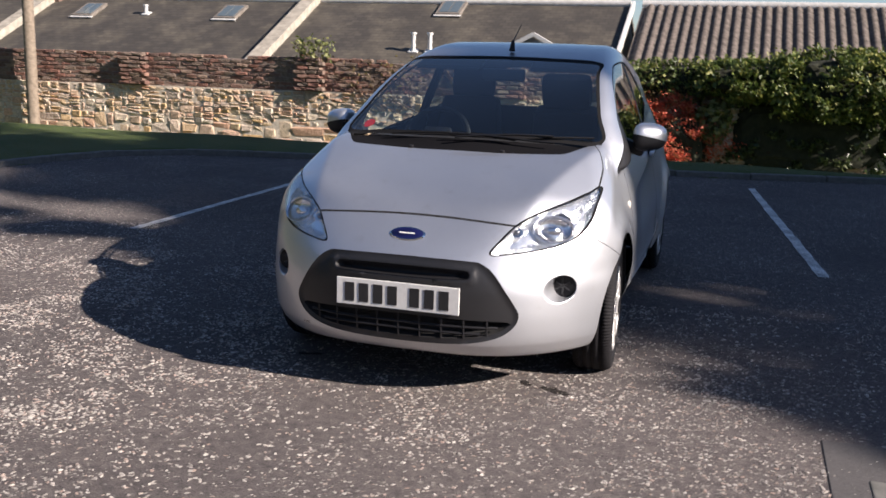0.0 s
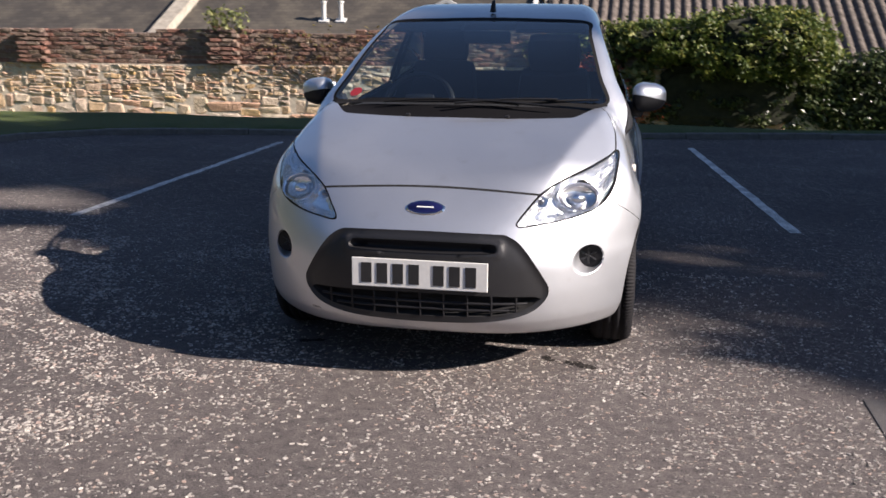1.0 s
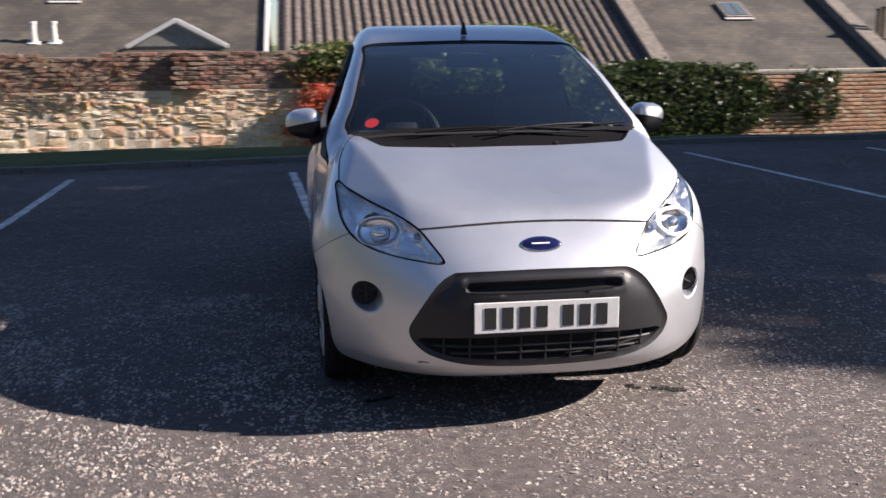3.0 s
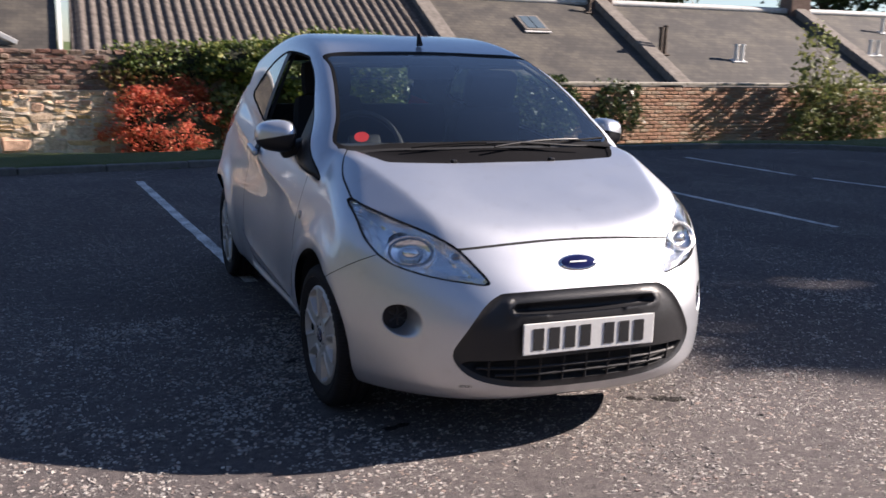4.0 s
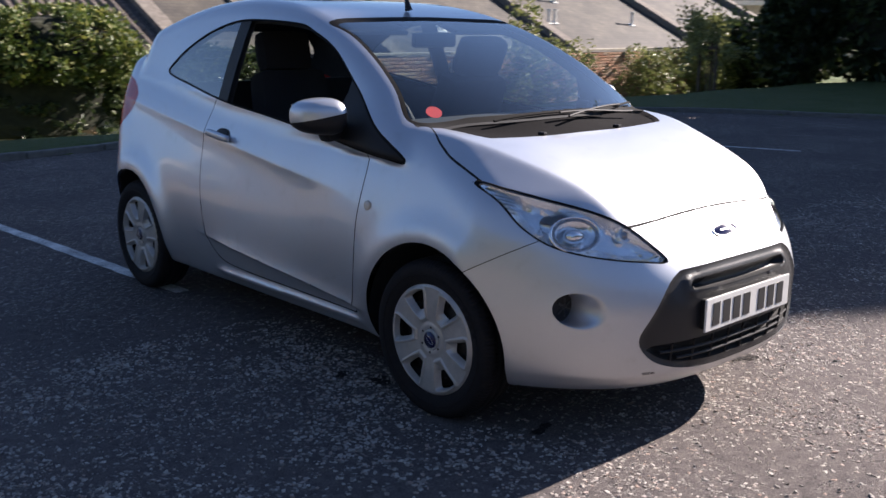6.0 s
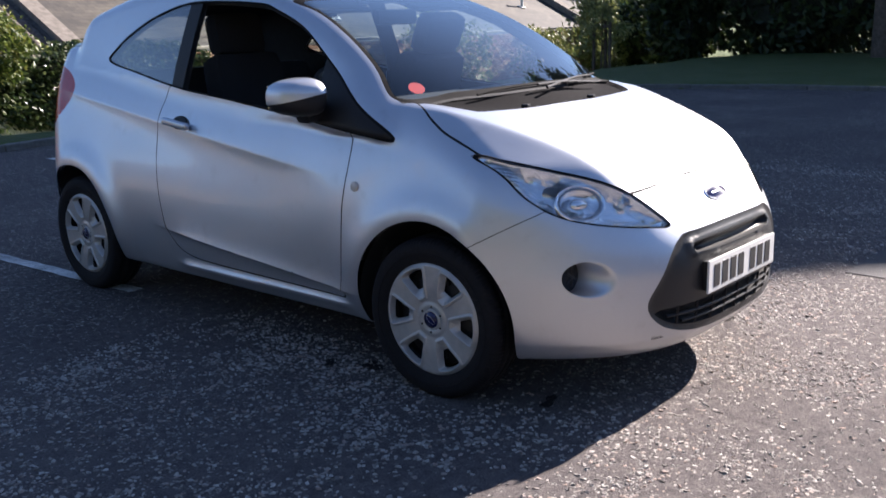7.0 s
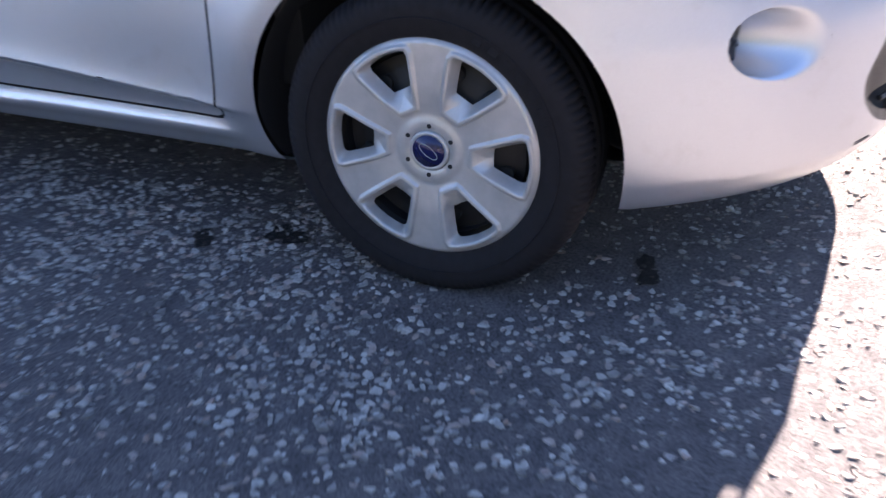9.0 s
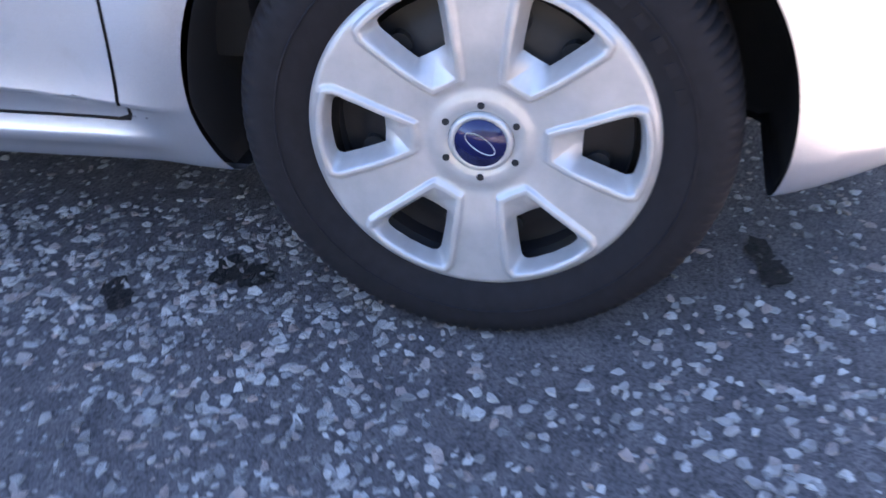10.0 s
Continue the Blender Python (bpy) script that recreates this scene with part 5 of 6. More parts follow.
bonnet, rest = sk.split(rest, lambda p: f_hood(p) + G)
bonnet_gap, rest = sk.split(rest, lambda p: f_hood(p) - G)
doors, rest = sk.split(rest, lambda p: f_door(p) + G)
door_gap, rest = sk.split(rest, lambda p: f_door(p) - G)
bumper, rest = sk.split(rest, lambda p: f_bumper(p) + G * 0.6)
bumper_gap, rest = sk.split(rest, lambda p: f_bumper(p) - G * 0.6)
seam, rest = sk.split(rest, lambda p: np.maximum.reduce([np.abs(p[:, 2] - 0.284) - 0.0016, 0.32 - p[:, 1], p[:, 1] - 0.437, 0.45 - absx(p)]))
low_gap = [q for q in bumper_gap if sk.v[q[0]][2] < 0.45]
bumper_gap = [q for q in bumper_gap if sk.v[q[0]][2] >= 0.45]
rest = rest + low_gap
sk.build("bonnet", bonnet, PAINT, car, "silver bonnet")
for s in (-1, 1):
    sk.build("door", [q for q in doors if s * sk.v[q[0]][0] > 0], PAINT, car, "silver door")
front_bumper = sk.build("front_bumper", bumper, PAINT, car, "silver front bumper")
bodywork = sk.build("body", rest, PAINT, car, "silver metallic bodywork")
for s in (-1, 1):
    sk.build("sill_seam", [q for q in seam if s * sk.v[q[0]][0] > 0], GAP, bodywork, sunk=0.002)
sk.build("bonnet_gap", bonnet_gap, GAP, bodywork, sunk=0.0)
for s in (-1, 1):
    sk.build("door_gap", [q for q in door_gap if s * sk.v[q[0]][0] > 0], GAP, bodywork, sunk=0.004)
    sk.build("bumper_gap", [q for q in bumper_gap if s * sk.v[q[0]][0] > 0], GAP, bodywork, sunk=0.003)

# the trim inside the cabin
inner = [q for q in list(rest) + list(doors) + list(frame_polys) + list(post) if 0.15 < min(sk.v[i][1] for i in q) and max(sk.v[i][1] for i in q) < 2.75 and min(sk.v[i][2] for i in q) > 0.55]
sk.build("cabin_trim", inner, LINING, car, "grey cabin lining", sunk=0.03)


def revolve(profile, origin, direction, seg, name, material, parent, label="", wide=1.0):
    v, f = lathe(profile, seg)
    m = Matrix.Translation(origin) @ Vector(direction).to_track_quat("X", "Z").to_matrix().to_4x4() @ Matrix.Diagonal((1, wide, 1, 1))
    return mesh_object(name, [m @ Vector(p) for p in v], f, material, parent, label, smooth=True)


def face_y(x, z):
    """Where the nose lies at x, z."""
    ys = np.linspace(-0.85, 0.0, 1701)
    f = shell(np.full_like(ys, x), ys, np.full_like(ys, z))
    return ys[np.argmax(f < 0)]


def fog_recess(s):
    """A round recess scooped into the bumper, open at its outer side, with a ribbed black blank at the bottom."""
    count, steps = 64, 12
    angles = np.linspace(0, math.tau, count, endpoint=False)
    rim = [(FOG_X + FOG_R * math.cos(t), FOG_Z + FOG_R * math.sin(t)) for t in angles]
    ys = [face_y(x, z) for x, z in rim]
    deep = max(ys) + 0.003
    grid = np.zeros((steps + 1, count, 3))
    for k in range(steps + 1):
        t = k / steps
        for i, ((x, z), y) in enumerate(zip(rim, ys)):
            end = 0.76 + 0.14 * math.cos(angles[i])
            shrink = 1 - (1 - end) * t ** 0.8
            grid[k, i] = (s * (FOG_X + (x - FOG_X) * shrink), y + (deep - y) * (t ** 1.7), FOG_Z + (z - FOG_Z) * shrink)
    around = np.roll(grid, -1, 1) - np.roll(grid, 1, 1)
    down = np.gradient(grid, axis=0)
    nrm = np.cross(around, down) * s
    nrm /= np.linalg.norm(nrm, axis=2)[..., None] + 1e-9
    if np.mean(nrm[steps // 2, :, 0] * (grid[steps // 2, :, 0] - s * FOG_X)) > 0:
        nrm = -nrm
    own = normals_of(grid[0])
    for k in range(5):
        f = 1 - k / 5
        nrm[k] = nrm[k] * (1 - f) + own * f
    nrm /= np.linalg.norm(nrm, axis=2)[..., None] + 1e-9
    faces = []
    for k in range(steps):
        for i in range(count):
            q = (k * count + i, k * count + (i + 1) % count, (k + 1) * count + (i + 1) % count, (k + 1) * count + i)
            faces.append(q[::-1] if s < 0 else q)
    mesh_object("fog_recess", grid.reshape(-1, 3), faces, PAINT, front_bumper, "round silver recess", normals=nrm.reshape(-1, 3))
    bm = bmesh.new()
    bm.faces.new([bm.verts.new((p[0], p[1] - 0.0015, p[2])) for p in grid[-1]])
    disc = part("fog_blank", bm, BLACK, front_bumper, "round black ribbed blanking cover")
    for k in range(6):
        a = math.radians(90 + 60 * k)
        e = (s * FOG_X + 0.034 * math.cos(a), deep - 0.002, FOG_Z + 0.034 * math.sin(a))
        part("rib", rod((s * FOG_X, deep - 0.002, FOG_Z), e, 0.004, 0.004, 8), GRILLE, disc)


fog_recess(-1)
fog_recess(1)


def tube(points, radius, seg=8):
    """One round bar bent along the points."""
    pts = [Vector(p) for p in points]
    bm = bmesh.new()
    rings = []
    for i, p in enumerate(pts):
        t = (pts[min(i + 1, len(pts) - 1)] - pts[max(i - 1, 0)]).normalized()
        m = t.to_track_quat("Z", "Y").to_matrix()
        rings.append([bm.verts.new(p + m @ Vector((radius * math.cos(a), radius * math.sin(a), 0))) for a in np.linspace(0, math.tau, seg, endpoint=False)])
    for r, q in zip(rings, rings[1:]):
        for i in range(seg):
            bm.faces.new((r[i], r[(i + 1) % seg], q[(i + 1) % seg], q[i]))
    bm.faces.new(rings[0][::-1]), bm.faces.new(rings[-1])
    return bm


def headlamp(s):
    mine = lambda polys: [q for q in polys if s * sum(sk.v[i][0] for i in q) > 0]
    lamp = sk.build("headlamp", mine(lens_polys), LENS, car, "clear headlamp lens over a chrome reflector")
    lamp.visible_shadow = False
    sk.build("rim", mine(rim_polys), RUBBER, lamp, "thin dark rim", sunk=0.003)
    back = lambda p: -0.004 - np.clip(-f_lamp(p) - 0.002, 0, 0.03) * 1.5
    bowls = (("reflector", 0.596, 0.726, 0.058, 0.040), ("indicator_reflector", 0.412, 0.644, 0.022, 0.012))
    plate = mine(lens_polys)
    for _, x, z, r, _ in bowls[:1]:
        _, plate = sk.split(plate, lambda p: np.hypot(absx(p) - x, p[:, 2] - z) - r * 0.90)
    shelf = sk.build("housing", plate, LAMPDARK, lamp, "bright silver lamp housing", push=back, flat=True)
    shelf.data.polygons.foreach_set("use_smooth", [False] * len(shelf.data.polygons))
    sk.build("housing_back", mine(lens_polys), LAMPDARK, lamp, "silver back of the lamp", push=lambda p: -0.036 - np.clip(-f_lamp(p) - 0.002, 0, 0.05) * 1.2, flat=True)
    for name, x, z, r, depth in bowls:
        at = settle(np.array([[s * x, -0.5, z]]))[0]
        nrm = Vector(normals_of(at[None])[0])
        main = r > 0.05
        fwd = (nrm * (1.5 if main else 0.7) + Vector((s * 0.1, -1.0, 0.45 if main else 0.1))).normalized()
        at = Vector(at) - nrm * (0.018 if main else 0.014)
        wide = 1.5 if main else 1.1
        prof = [(r * 1.02, -0.020), (r * 1.06, -0.002), (r * 1.03, 0.004), (r * 0.97, 0.002)]
        for q in (0.92, 0.80, 0.68, 0.56, 0.44, 0.32):
            prof += [(r * q, -depth * (1 - q * q) + 0.0035), (r * (q - 0.05), -depth * (1 - (q - 0.05) ** 2) - 0.001)]
        prof += [(r * 0.2, -depth * 0.97), (0.0, -depth)]
        bowl = revolve(prof, at, fwd, 24 if main else 18, name, REFLECTOR, lamp, "round stepped chrome reflector", wide)
        if main:
            revolve([(r * 0.90, -0.014), (r * 0.93, -0.002), (r * 0.86, 0.002), (r * 0.80, -0.006)], at, fwd, 40, "ring", LAMPSMOKE, bowl, "dark ring inside the reflector", wide)
            revolve([(0.0, -depth + 0.046), (r * 0.24, -depth + 0.043), (r * 0.40, -depth + 0.032), (r * 0.42, -depth + 0.020), (r * 0.30, -depth)], at, fwd, 30, "bulb_shield", REFLECTOR, bowl, "rounded chrome bulb shield", wide)
        else:
            revolve([(0.0, -depth + 0.019), (r * 0.35, -depth + 0.017), (r * 0.62, -depth + 0.010), (r * 0.74, -depth)], at, fwd, 18, "bulb", LAMPSMOKE, bowl, "smoked indicator bulb")
    for k in range(5):
        z = 0.735 + 0.0165 * k
        xo = float(np.interp(z, [0.70, 0.735, 0.795, 0.82], [0.674, 0.692, 0.701, 0.700])) - 0.004
        ends = settle(np.array([[s * xo, -0.19, z], [s * (xo - 0.018), -0.24, z - 0.003], [s * (xo - 0.036), -0.29, z - 0.007]]))
        ends = ends - normals_of(ends) * 0.006
        part("slit", tube([Vector(e) for e in ends], 0.0022, 6), LAMPSMOKE, lamp)


headlamp(-1)
headlamp(1)


def grille_bars():
    for z in (0.300, 0.327):
        pts = []
        for x in np.linspace(-0.40, 0.40, 26):
            if inside(np.array([x]), np.array([z]), ring_o)[0] < -0.006:
                pts.append((x, nose(z) + 0.35 * (abs(x) / 0.71) ** 3.3 + 0.012, z))
        part("grille_bar", tube(pts, 0.0055, 6), BLACK, grille_panel)
    for x in np.linspace(-0.36, 0.36, 9):
        zs = [z for z in np.linspace(0.25, 0.37, 60) if inside(np.array([x]), np.array([z]), ring_o)[0] < -0.001]
        y = lambda z: nose(z) + 0.35 * (abs(x) / 0.71) ** 3.3 + 0.010
        part("grille_bar", rod((x, y(zs[0]), zs[0]), (x, y(zs[-1]), zs[-1]), 0.0045, None, 6), BLACK, grille_panel)


grille_bars()


def number_plate():
    y = -0.760
    body = part("number_plate", box((0.52, 0.008, 0.111), (0, y, 0.435), 0.003), PLATE, car, "white plate with dark blocked-out characters")
    part("plinth", box((0.50, 0.05, 0.10), (0, y + 0.029, 0.435), 0.006), BLACK, body)
    xs = [-0.2025, -0.1415, -0.0805, -0.0195, 0.0745, 0.1355, 0.1965]
    for x in xs:
        part("bar", box((0.041, 0.002, 0.077), (x, y - 0.0048, 0.434), 0.0004), INK, body, "dark bar")


number_plate()


def oval(a, b, depth, at, tilt, name, mat, parent, label=""):
    bm = bmesh.new()
    bmesh.ops.create_cone(bm, cap_ends=True, segments=48, radius1=1, radius2=0.9, depth=1)
    bmesh.ops.transform(bm, matrix=Matrix.Translation(at) @ pose(0, 0, 0, 90 - tilt) @ Matrix.Diagonal((a, b, depth, 1)), verts=bm.verts)
    return part(name, bm, mat, parent, label, True)


badge_at = np.array([0.0, face_y(0.0, 0.668), 0.668])
badge_out = normals_of(badge_at[None])[0]
badge_tilt = math.degrees(math.asin(badge_out[2]))
b1 = oval(0.079, 0.034, 0.006, tuple(badge_at + badge_out * 0.0015), badge_tilt, "badge", CHROME, front_bumper, "chrome-edged oval badge")
oval(0.073, 0.029, 0.005, tuple(badge_at + badge_out * 0.0032), badge_tilt, "badge_face", BLUE, b1, "dark blue oval face")
part("mark", box((0.066, 0.002, 0.006), tuple(badge_at + badge_out * 0.0060), 0.0006, pose(0, 0, 0, -badge_tilt)), PLATE, b1, "pale bar")


def wing_mirror(s):
    c = Vector((s * 0.826, 0.578, 1.014))
    mirror = empty("wing_mirror", c, "", "")
    mirror.parent = car
    for name, mat, up in (("cap", PAINT, True), ("shell", BLACK, False)):
        bm = bmesh.new()
        bmesh.ops.create_uvsphere(bm, u_segments=40, v_segments=28, radius=1)
        for v in bm.verts:
            e = [math.copysign(abs(q) ** k, q) for q, k in zip(v.co, (0.72, 0.72, 0.72))]
            v.co = Vector((e[0] * 0.081, e[1] * 0.094 * (1 - 0.15 * s * e[0]) + 0.028 * s * e[0], e[2] * 0.068 * (1 - 0.14 * s * e[0])))
        bmesh.ops.bisect_plane(bm, geom=list(bm.verts) + list(bm.edges) + list(bm.faces), plane_co=(0, 0, -0.004), plane_no=(0.16 * s, 0.12, 1), clear_inner=up, clear_outer=not up)
        if not up:
            bmesh.ops.scale(bm, vec=(0.975, 0.975, 0.98), verts=bm.verts)
        part(name, bm, mat, mirror, "silver mirror cap" if up else "black mirror housing", True)
    bm = box((0.13, 0.08, 0.06), (-s * 0.085, 0.0, -0.052), 0.02, pose(0, 0, 0, 0, s * 18, 0))
    part("arm", bm, BLACK, mirror, "", True)
    part("mirror_glass", box((0.12, 0.004, 0.085), (-s * 0.006, 0.086, 0), 0.001), CHROME, mirror)


wing_mirror(-1)
wing_mirror(1)


def door_handle(s):
    y, z = 1.44, 0.872
    p = settle(np.array([[s * 0.78, y, z]]))[0]
    h = part("door_handle", box((0.026, 0.18, 0.030), (p[0] + s * 0.024, y, z - 0.004), 0.011, pose(0, 0, 0, 6, 0, 0), seg=3), PAINT, car, "silver pull handle", True)
    # Raised black disc: the shade of a cup behind the handle, as colour.
    bm = bmesh.new()
    bmesh.ops.create_uvsphere(bm, u_segments=24, v_segments=14, radius=1)
    out = Vector(normals_of(p[None])[0])
    bmesh.ops.transform(bm, matrix=Matrix.Translation(Vector(p) + Vector((0, 0, 0.012))) @ out.to_track_quat("X", "Z").to_matrix().to_4x4() @ Matrix.Diagonal((0.005, 0.058, 0.030, 1)), verts=bm.verts)
    part("handle_shade", bm, BLACK, h, "dark disc painted as the shade of the handle recess", True)
    q = settle(np.array([[s * 0.78, 0.345, 0.707]]))[0]
    revolve([(0.018, -0.004), (0.018, 0.004), (0.013, 0.006), (0.0, 0.007)], q, (s, 0, 0.1), 24, "side_repeater", AMBER, car, "small round side indicator")


door_handle(-1)
door_handle(1)


def wiper(pivot, tip, park):
    """An arm and a blade lying on the screen."""
    lift = lambda x, y, z, d: tuple(settle(np.array([[x, y, z]]))[0] + normals_of(settle(np.array([[x, y, z]])))[0] * d)
    a, b = np.array(pivot), np.array(tip)
    arm = part("wiper", tube([lift(*(a + (b - a) * i / 10), 0.022) for i in range(11)], 0.0050), WIPER, car, "black wiper arm", True)
    c, d = np.array(park[0]), np.array(park[1])
    part("blade", tube([lift(*(c + (d - c) * i / 12), 0.010) for i in range(13)], 0.0048, 6), RUBBER, arm, "", True)


wiper((0.44, 0.10, 0.985), (-0.05, 0.075, 1.01), ((-0.36, 0.115, 1.005), (0.26, 0.085, 1.01)))
wiper((-0.02, 0.06, 0.985), (0.42, 0.16, 1.01), ((0.28, 0.11, 1.005), (0.60, 0.235, 1.02)))
for x in (-0.22, 0.22):
    q = settle(np.array([[x, -0.01, 0.955]]))[0]
    part("washer_jet", box((0.02, 0.03, 0.014), (x, q[1] + 0.01, q[2] + 0.004), 0.004), BLACK, car)

aerial = part("aerial", rod((0, 1.033, 1.415), (0.0, 1.05, 1.47), 0.017, 0.008, 14), BLACK, car, "short black roof aerial", True)
part("whip", rod((0, 1.048, 1.465), (0.0, 1.24, 1.565), 0.0035, 0.002, 8), BLACK, aerial)


# wheels
def wheel_window(y, z, ring):
    """Signed distance to the nearest of the six openings."""
    t = np.arctan2(z, y)
    r = np.hypot(y, z)
    t = (t + math.pi / 6) % (math.pi / 3) - math.pi / 6
    u, v = r * np.cos(t), r * np.sin(t)
    return inside(u, v, ring)


WINDOW = outline([(0.109, -0.013), (0.109, 0.013), (0.113, 0.018), (0.150, 0.0325), (0.160, 0.0345), (0.166, 0.030), (0.170, 0.0), (0.166, -0.030), (0.160, -0.0345), (0.150, -0.0325), (0.113, -0.018)], 3)
FRAME = outline([(0.073, -0.012), (0.073, 0.012), (0.080, 0.021), (0.150, 0.0505), (0.163, 0.0530), (0.173, 0.0465), (0.181, 0.0), (0.173, -0.0465), (0.163, -0.0530), (0.150, -0.0505), (0.080, -0.021)], 3)


def wheel():
    w = empty("wheel", (0, 0, AXLE), "", "")
    w.parent = car
    half = 0.087
    prof = [(0.178, -0.055), (0.190, -0.066), (0.200, -0.076), (0.225, -0.085), (0.246, half * -1.0), (0.262, -0.0845), (0.2725, -0.077), (0.2790, -0.067), (0.2820, -0.058)]
    for g in (-0.036, 0.0, 0.036):
        prof += [(0.2845, g - 0.006), (0.2785, g - 0.0045), (0.2785, g + 0.0045), (0.2845, g + 0.006)]
    prof += [(r, -h) for r, h in reversed(prof[:9])]

    def sipes(i, j):
        edge = 6 <= j <= 9 or len(prof) - 10 <= j <= len(prof) - 7
        return -0.006 if edge and i % 4 == 0 else 0.0
    prof = [(r * 1.003, h) for r, h in prof]
    v, f = lathe(prof, 480, sipes)
    tyre = mesh_object("tyre", v, f, TYRE, w, "worn black tyre", smooth=True)
    v, f = lathe([(0.2325, -0.0862), (0.2335, -0.0882), (0.2345, -0.0880), (0.2355, -0.0866)], 128)
    mesh_object("sidewall_ring", v, f, TYRE, tyre)
    for k in range(7):
        t = math.radians(112 + 8 * k)
        r = 0.222
        b = box((0.0024, 0.012, 0.016), (0, 0, 0), 0.0006)
        bmesh.ops.transform(b, matrix=pose(-0.0848, r * math.cos(t), r * math.sin(t), math.degrees(t)), verts=b.verts)
        part("sidewall_mark", b, TYRE, tyre)
    # cover: a dished disc with six bevelled openings
    k = 1.034
    rs = np.concatenate([np.linspace(0.036, 0.070, 9), np.linspace(0.072, 0.184, 72), np.array([0.187, 0.190, 0.193, 0.1952, 0.1965, 0.1965])])
    seg = 480
    verts, faces = [], []
    for j, r in enumerate(rs):
        for i in range(seg):
            t = 2 * math.pi * i / seg
            verts.append((0.0, r * math.cos(t), r * math.sin(t)))
    P = np.array(verts)
    R = np.hypot(P[:, 1], P[:, 2])
    d, e = wheel_window(P[:, 1], P[:, 2], WINDOW), wheel_window(P[:, 1], P[:, 2], FRAME)
    X = -0.0795 + 0.007 * smooth01((0.12 - R) / 0.07) + 0.012 * smooth01((R - 0.180) / 0.018) ** 2
    X -= 0.004 * np.exp(-((R - 0.047) / 0.010) ** 4)
    X -= 0.0050 * smooth01((0.0045 - e) / 0.004)
    share = np.clip(-(e + 0.0045) / (np.clip(-(e + 0.0045), 0, 1) + np.clip(d, 0, 1) + 1e-6), 0, 1)
    X += 0.0255 * share
    X[-seg:] += 0.012
    P[:, 1:] *= k
    P[:, 0] = X
    polys = [(j * seg + i, (j + 1) * seg + i, (j + 1) * seg + (i + 1) % seg, j * seg + (i + 1) % seg) for j in range(len(rs) - 1) for i in range(seg)]
    sheet = Skin(P)
    _, keep = sheet.split(polys, lambda p: wheel_window(p[:, 1] / k, p[:, 2] / k, WINDOW) - 0.0002)
    ids = sorted({i for q in keep for i in q})
    place = {i: n for n, i in enumerate(ids)}
    cover = mesh_object("wheel_cover", [sheet.v[i] for i in ids], [tuple(place[i] for i in q) for q in keep], COVER, w, "silver six-spoke plastic wheel cover", smooth=True)
    v, f = lathe([(0.037, -0.066), (0.0365, -0.077), (0.034, -0.0795), (0.030, -0.0795), (0.029, -0.078), (0.0, -0.078)], 48)
    mesh_object("centre_ring", v, f, COVER, cover, smooth=True)
    v, f = lathe([(0.0295, -0.0775), (0.029, -0.0802), (0.0, -0.0812)], 48)
    cap = mesh_object("centre_cap", v, f, BLUE, cover, "dark blue centre cap", smooth=True)
    m = pose(-0.0810, 0, 0, 35)
    bm = tube([m @ Vector((0, 0.0195 * math.cos(t), 0.0085 * math.sin(t))) for t in np.linspace(0, math.tau, 41)], 0.0007, 5)
    part("cap_mark", bm, COVER, cap, "thin pale oval")
    # Solid dark plugs stand in for the shade inside six small holes.
    for k in range(6):
        t = math.radians(30 + 60 * k)
        q = (math.cos(t) * 0.0455, math.sin(t) * 0.0455)
        part("hole", rod((-0.0775, *q), (-0.066, *q), 0.0042, None, 12), UNDER, cover)
    v, f = lathe([(0.19, -0.04), (0.186, -0.035), (0.178, -0.03), (0.150, -0.028), (0.140, -0.034), (0.10, -0.046), (0.07, -0.046), (0.03, -0.05), (0.0, -0.05)], 72)
    rim = mesh_object("steel_wheel", v, f, STEEL, w, "dark steel wheel behind the cover", smooth=True)
    # Dark plugs again, for the shade in the steel wheel's vents.
    for k in range(12):
        t = math.radians(15 + 30 * k)
        q = (math.cos(t) * 0.135, math.sin(t) * 0.135)
        part("vent_hole", rod((-0.044, *q), (-0.030, *q), 0.014, None, 14), UNDER, rim)
    v, f = lathe([(0.168, -0.055), (0.17, -0.03), (0.166, 0.0), (0.17, 0.055)], 48)
    mesh_object("barrel", v, f, STEEL, w, smooth=True)
    return w


TRACK = 0.698
first = wheel()
STEER = 3.0                     # the front wheels are turned a little
first.matrix_basis = pose(-TRACK, 0, AXLE, 0, 0, STEER) @ pose(0, 0, 0, 3)
for x, y, spin, flip in ((-TRACK, WHEELBASE, 17, 0), (TRACK, 0, 40, 180 + STEER), (TRACK, WHEELBASE, 9, 180)):
    copy_thing(first, pose(x, y, AXLE, 0, 0, flip) @ pose(0, 0, 0, spin))

# wheel housings
def flank_x(y, z):
    """Half the body's width at y, z."""
    xs = np.linspace(0.3, 0.9, 601)
    f = shell(xs, np.full_like(xs, y), np.full_like(xs, z))
    return float(xs[f < 0].max()) if (f < 0).any() else 0.5


for x in (-1, 1):
    for y in (0.0, WHEELBASE):
        angles = np.radians(np.linspace(-24, 204, 77))
        v, f = [], []
        for t in angles:
            c, d = math.cos(t), math.sin(t)
            edge = min(flank_x(y + 0.345 * c, 0.288 + 0.345 * d), 0.79) - 0.012
            v += [(x * e, y + r * c, max(0.19, 0.288 + r * d)) for e, r in ((edge, 0.340), (edge - 0.03, 0.348), (0.50, 0.350), (0.48, 0.0))]
        n = len(angles)
        for i in range(n - 1):
            for k in range(3):
                f.append((4 * i + k, 4 * i + k + 1, 4 * i + k + 5, 4 * i + k + 4))
        mesh_object("wheel_housing", v, f, UNDER, car, smooth=True)

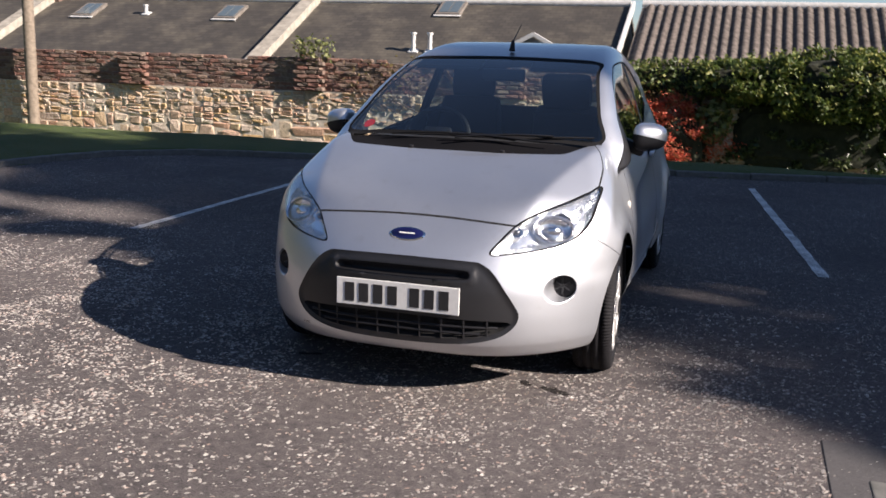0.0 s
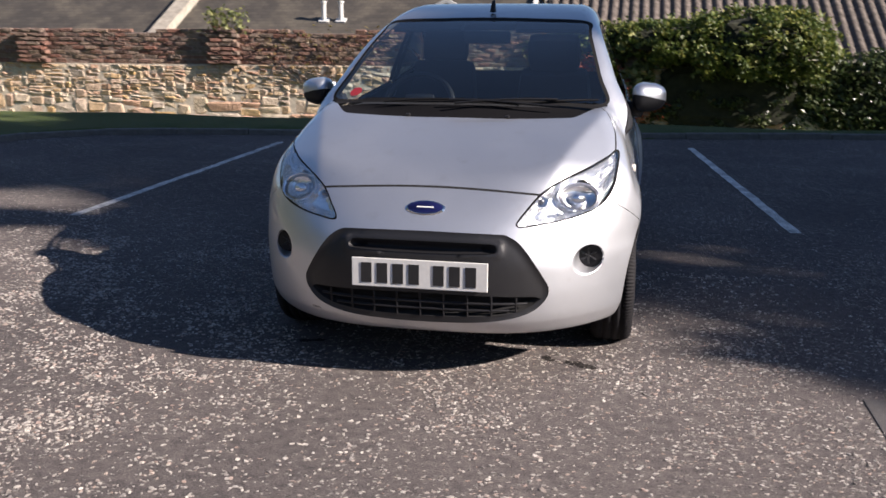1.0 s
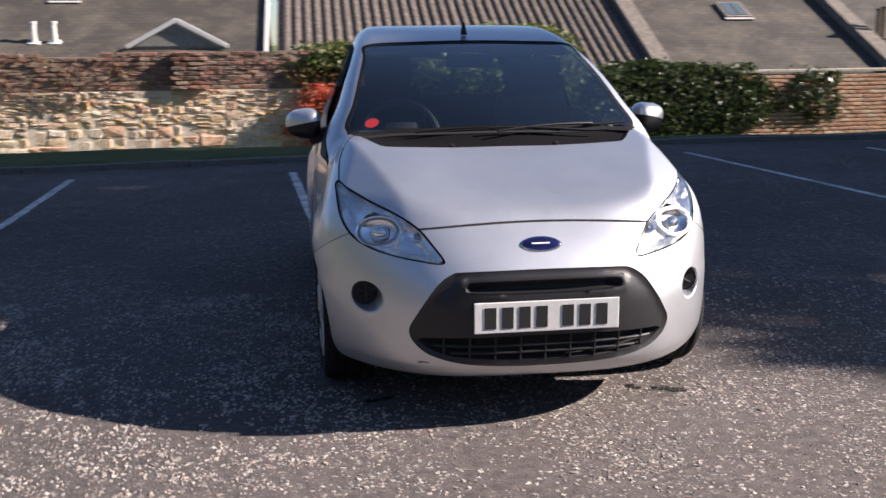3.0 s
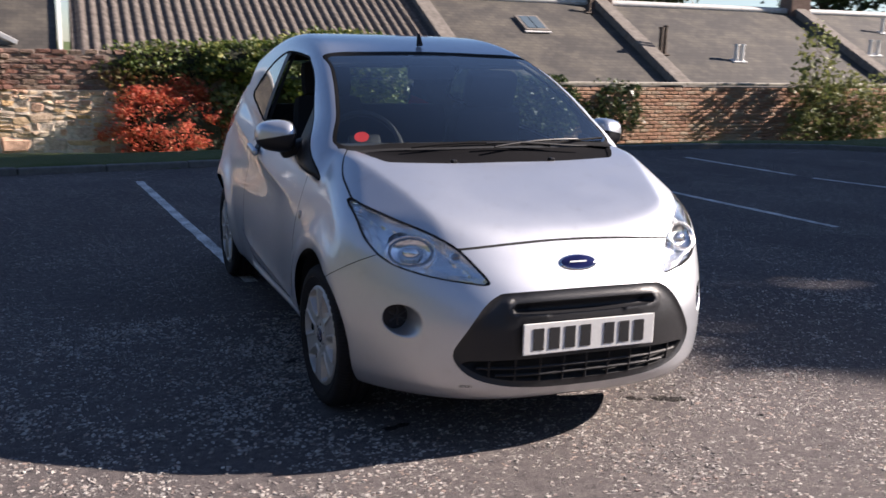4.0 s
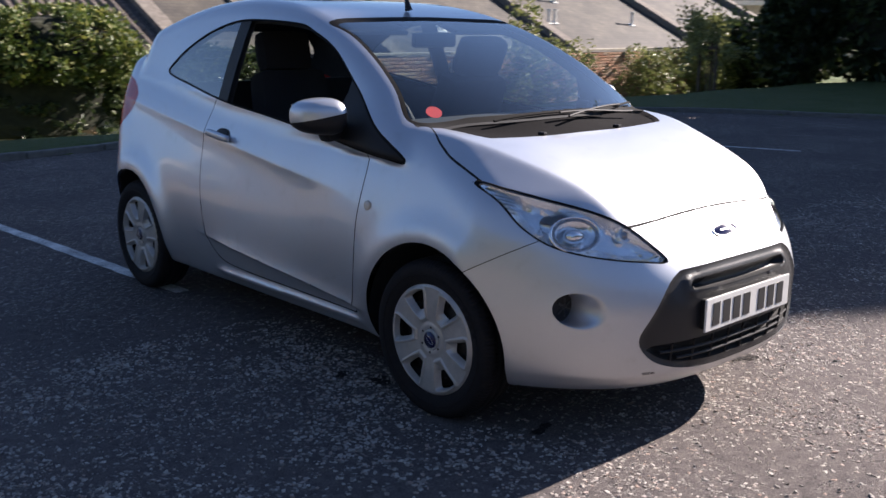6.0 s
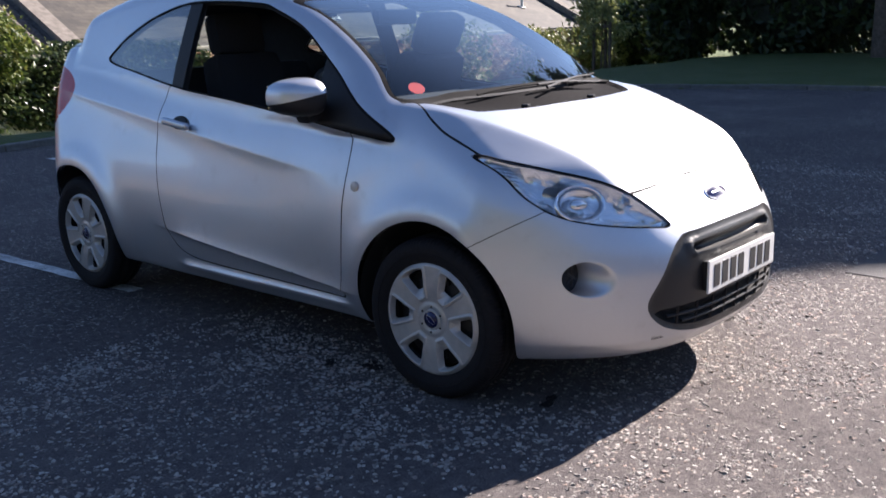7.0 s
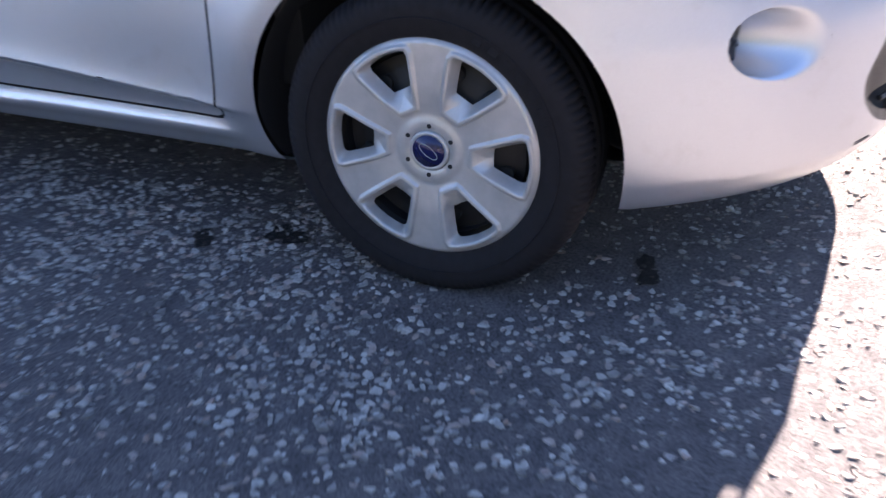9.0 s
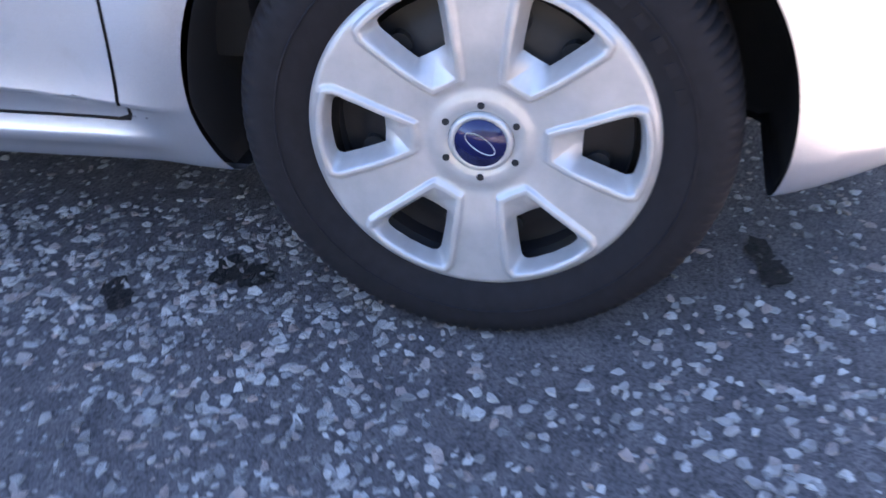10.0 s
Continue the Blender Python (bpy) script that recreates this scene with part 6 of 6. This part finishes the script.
# the cabin
cab = [("dashboard", box((1.26, 0.42, 0.30), (0, 0.50, 0.82), 0.07), DASH, "dark dashboard"), ("cabin_floor", box((1.30, 2.1, 0.06), (0, 1.5, 0.42), 0.01), FABRIC, "dark carpeted floor"),
       ("parcel_shelf", box((1.10, 0.42, 0.04), (0, 2.42, 0.98), 0.01), DASH, "dark parcel shelf"), ("rear_seat", box((1.14, 0.20, 0.56), (0, 2.12, 0.78), 0.06, pose(0, 0, 0, -14)), FABRIC, "dark rear bench backrest"),
       # Unseen box added in the bay to keep sun from leaking through.
       ("engine", box((0.94, 0.72, 0.42), (0, -0.02, 0.44), 0.04), UNDER, "unseen dark block added to stop sun leaking through"),
       # Flat plate added to block sunlight passing below the bumper.
       ("undertray", box((0.86, 0.50, 0.035), (0, -0.26, 0.182), 0.012), UNDER, "black undertray plate added to block light under the bumper"),
       ("bulkhead", box((1.36, 0.06, 0.55), (0, 0.32, 0.60), 0.01), UNDER, "")]
for name, bm, mat, label in cab:
    part(name, bm, mat, car, label, True)


def front_seat(x, slide, lean, label):
    """A seat whose back leans about its hinge: below zero backwards, above zero tipped forwards."""
    seat = part("front_seat", box((0.48, 0.50, 0.16), (x, 1.12 - slide, 0.56), 0.06, pose(0, 0, 0, 6)), FABRIC, car, label, True)
    hinge = Vector((x, 1.355 - slide, 0.55))
    along = Vector((0, -math.sin(math.radians(lean)), math.cos(math.radians(lean))))
    back = box((0.46, 0.14, 0.60), (0, 0, 0), 0.055)
    for v in back.verts:
        v.co.x *= 1 - 0.22 * smooth01((v.co.z + 0.05) / 0.35)
    bmesh.ops.transform(back, matrix=Matrix.Translation(hinge + along * 0.31) @ pose(0, 0, 0, lean), verts=back.verts)
    part("seat_back", back, FABRIC, seat, "", True)
    head = hinge + along * 0.70
    part("headrest", box((0.27, 0.10, 0.19), tuple(head), 0.045, pose(0, 0, 0, lean + 4)), FABRIC, seat, "", True)
    for d in (-0.06, 0.06):
        side = Vector((d, 0, 0))
        part("headrest_post", rod(hinge + along * 0.58 + side, head + side, 0.007), CHROME, seat)


front_seat(-0.35, 0.0, -15, "dark fabric front seat")
front_seat(0.34, 0.20, 20, "dark fabric front seat tipped forwards")


def steering_wheel():
    m = pose(-0.35, 0.80, 0.93, 62, 0, 0)
    ring = [m @ Vector((0.18 * math.cos(t), 0.18 * math.sin(t), 0)) for t in np.linspace(0, math.tau, 49)]
    w = part("steering_wheel", tube(ring, 0.015), DASH, car, "black steering wheel", True)
    hub = box((0.16, 0.13, 0.05), (0, 0, 0), 0.02)
    bmesh.ops.transform(hub, matrix=m, verts=hub.verts)
    part("hub", hub, DASH, w, "", True)
    for t in (0, 180, 270):
        part("spoke", rod(m @ Vector((0, 0, 0)), m @ Vector((0.17 * math.cos(math.radians(t)), 0.17 * math.sin(math.radians(t)), 0)), 0.016, 0.012, 8), DASH, w)


steering_wheel()
part("rear_view_mirror", box((0.24, 0.035, 0.065), (0, 0.86, 1.285), 0.014), DASH, car, "dark interior mirror", True)
part("sun_visor", box((0.36, 0.14, 0.02), (-0.32, 0.93, 1.335), 0.008, pose(0, 0, 0, 18)), DASH, car)
part("sun_visor", box((0.36, 0.14, 0.02), (0.32, 0.93, 1.335), 0.008, pose(0, 0, 0, 18)), DASH, car)
sp = settle(np.array([[-0.535, 0.246, 1.05]]))[0]
sn = Vector(normals_of(sp[None])[0])
bm = bmesh.new()
bmesh.ops.create_circle(bm, cap_ends=True, segments=28, radius=0.031)
bmesh.ops.transform(bm, matrix=Matrix.Translation(Vector(sp) - sn * 0.006) @ sn.to_track_quat("Z", "Y").to_matrix().to_4x4(), verts=bm.verts)
part("sticker", bm, STICKER, windscreen, "round red paper disc behind the glass")

# scuffs on the bumper's corner
for k, (ya, za, dy) in enumerate(((-0.655, 0.259, 0.018), (-0.650, 0.2655, 0.010))):
    run = settle(np.array([[-0.445 + 0.04 * i / 4, ya - dy * i / 4, za + 0.004 * i / 4] for i in range(5)]))
    part("scuff", tube([Vector(q) for q in run], 0.0012, 5), GAP, front_bumper, "thin dark scrape")

# single chippings beside the front wheel, each a stone of its own
CHIP_ONE = stone_material("pale_stone_chipping", CHIP_TONES, False)


def single_chips(count):
    rng = np.random.default_rng(90)
    kinds = []
    for k in range(8):
        ring = np.linspace(0, math.tau, 7, endpoint=False) + rng.uniform(-0.3, 0.3, 7)
        r = 0.0102 * rng.uniform(0.58, 1.2, 7)
        x, y = r * np.cos(ring), r * np.sin(ring) * 0.72
        v = [(a * 0.84, b * 0.84, 0.0032 + 0.08 * a) for a, b in zip(x, y)] + [(a, b, -0.001) for a, b in zip(x, y)]
        f = [tuple(range(7))] + [(i, i + 7, (i + 1) % 7 + 7, (i + 1) % 7) for i in range(7)]
        me = bpy.data.meshes.new("chipping")
        me.from_pydata([tuple(map(float, q)) for q in v], [], f)
        me.materials.append(CHIP_ONE)
        kinds.append(me)
    for _ in range(count):
        ob = new("chipping", kinds[rng.integers(0, 8)])
        ob.parent = road
        k = rng.uniform(0.65, 1.25)
        ob.matrix_basis = pose(rng.uniform(-1.32, -0.84), rng.uniform(-0.42, 0.50), 0.0004, 0, 0, rng.uniform(0, 360)) @ Matrix.Diagonal((k, k, 1, 1))


single_chips(290)
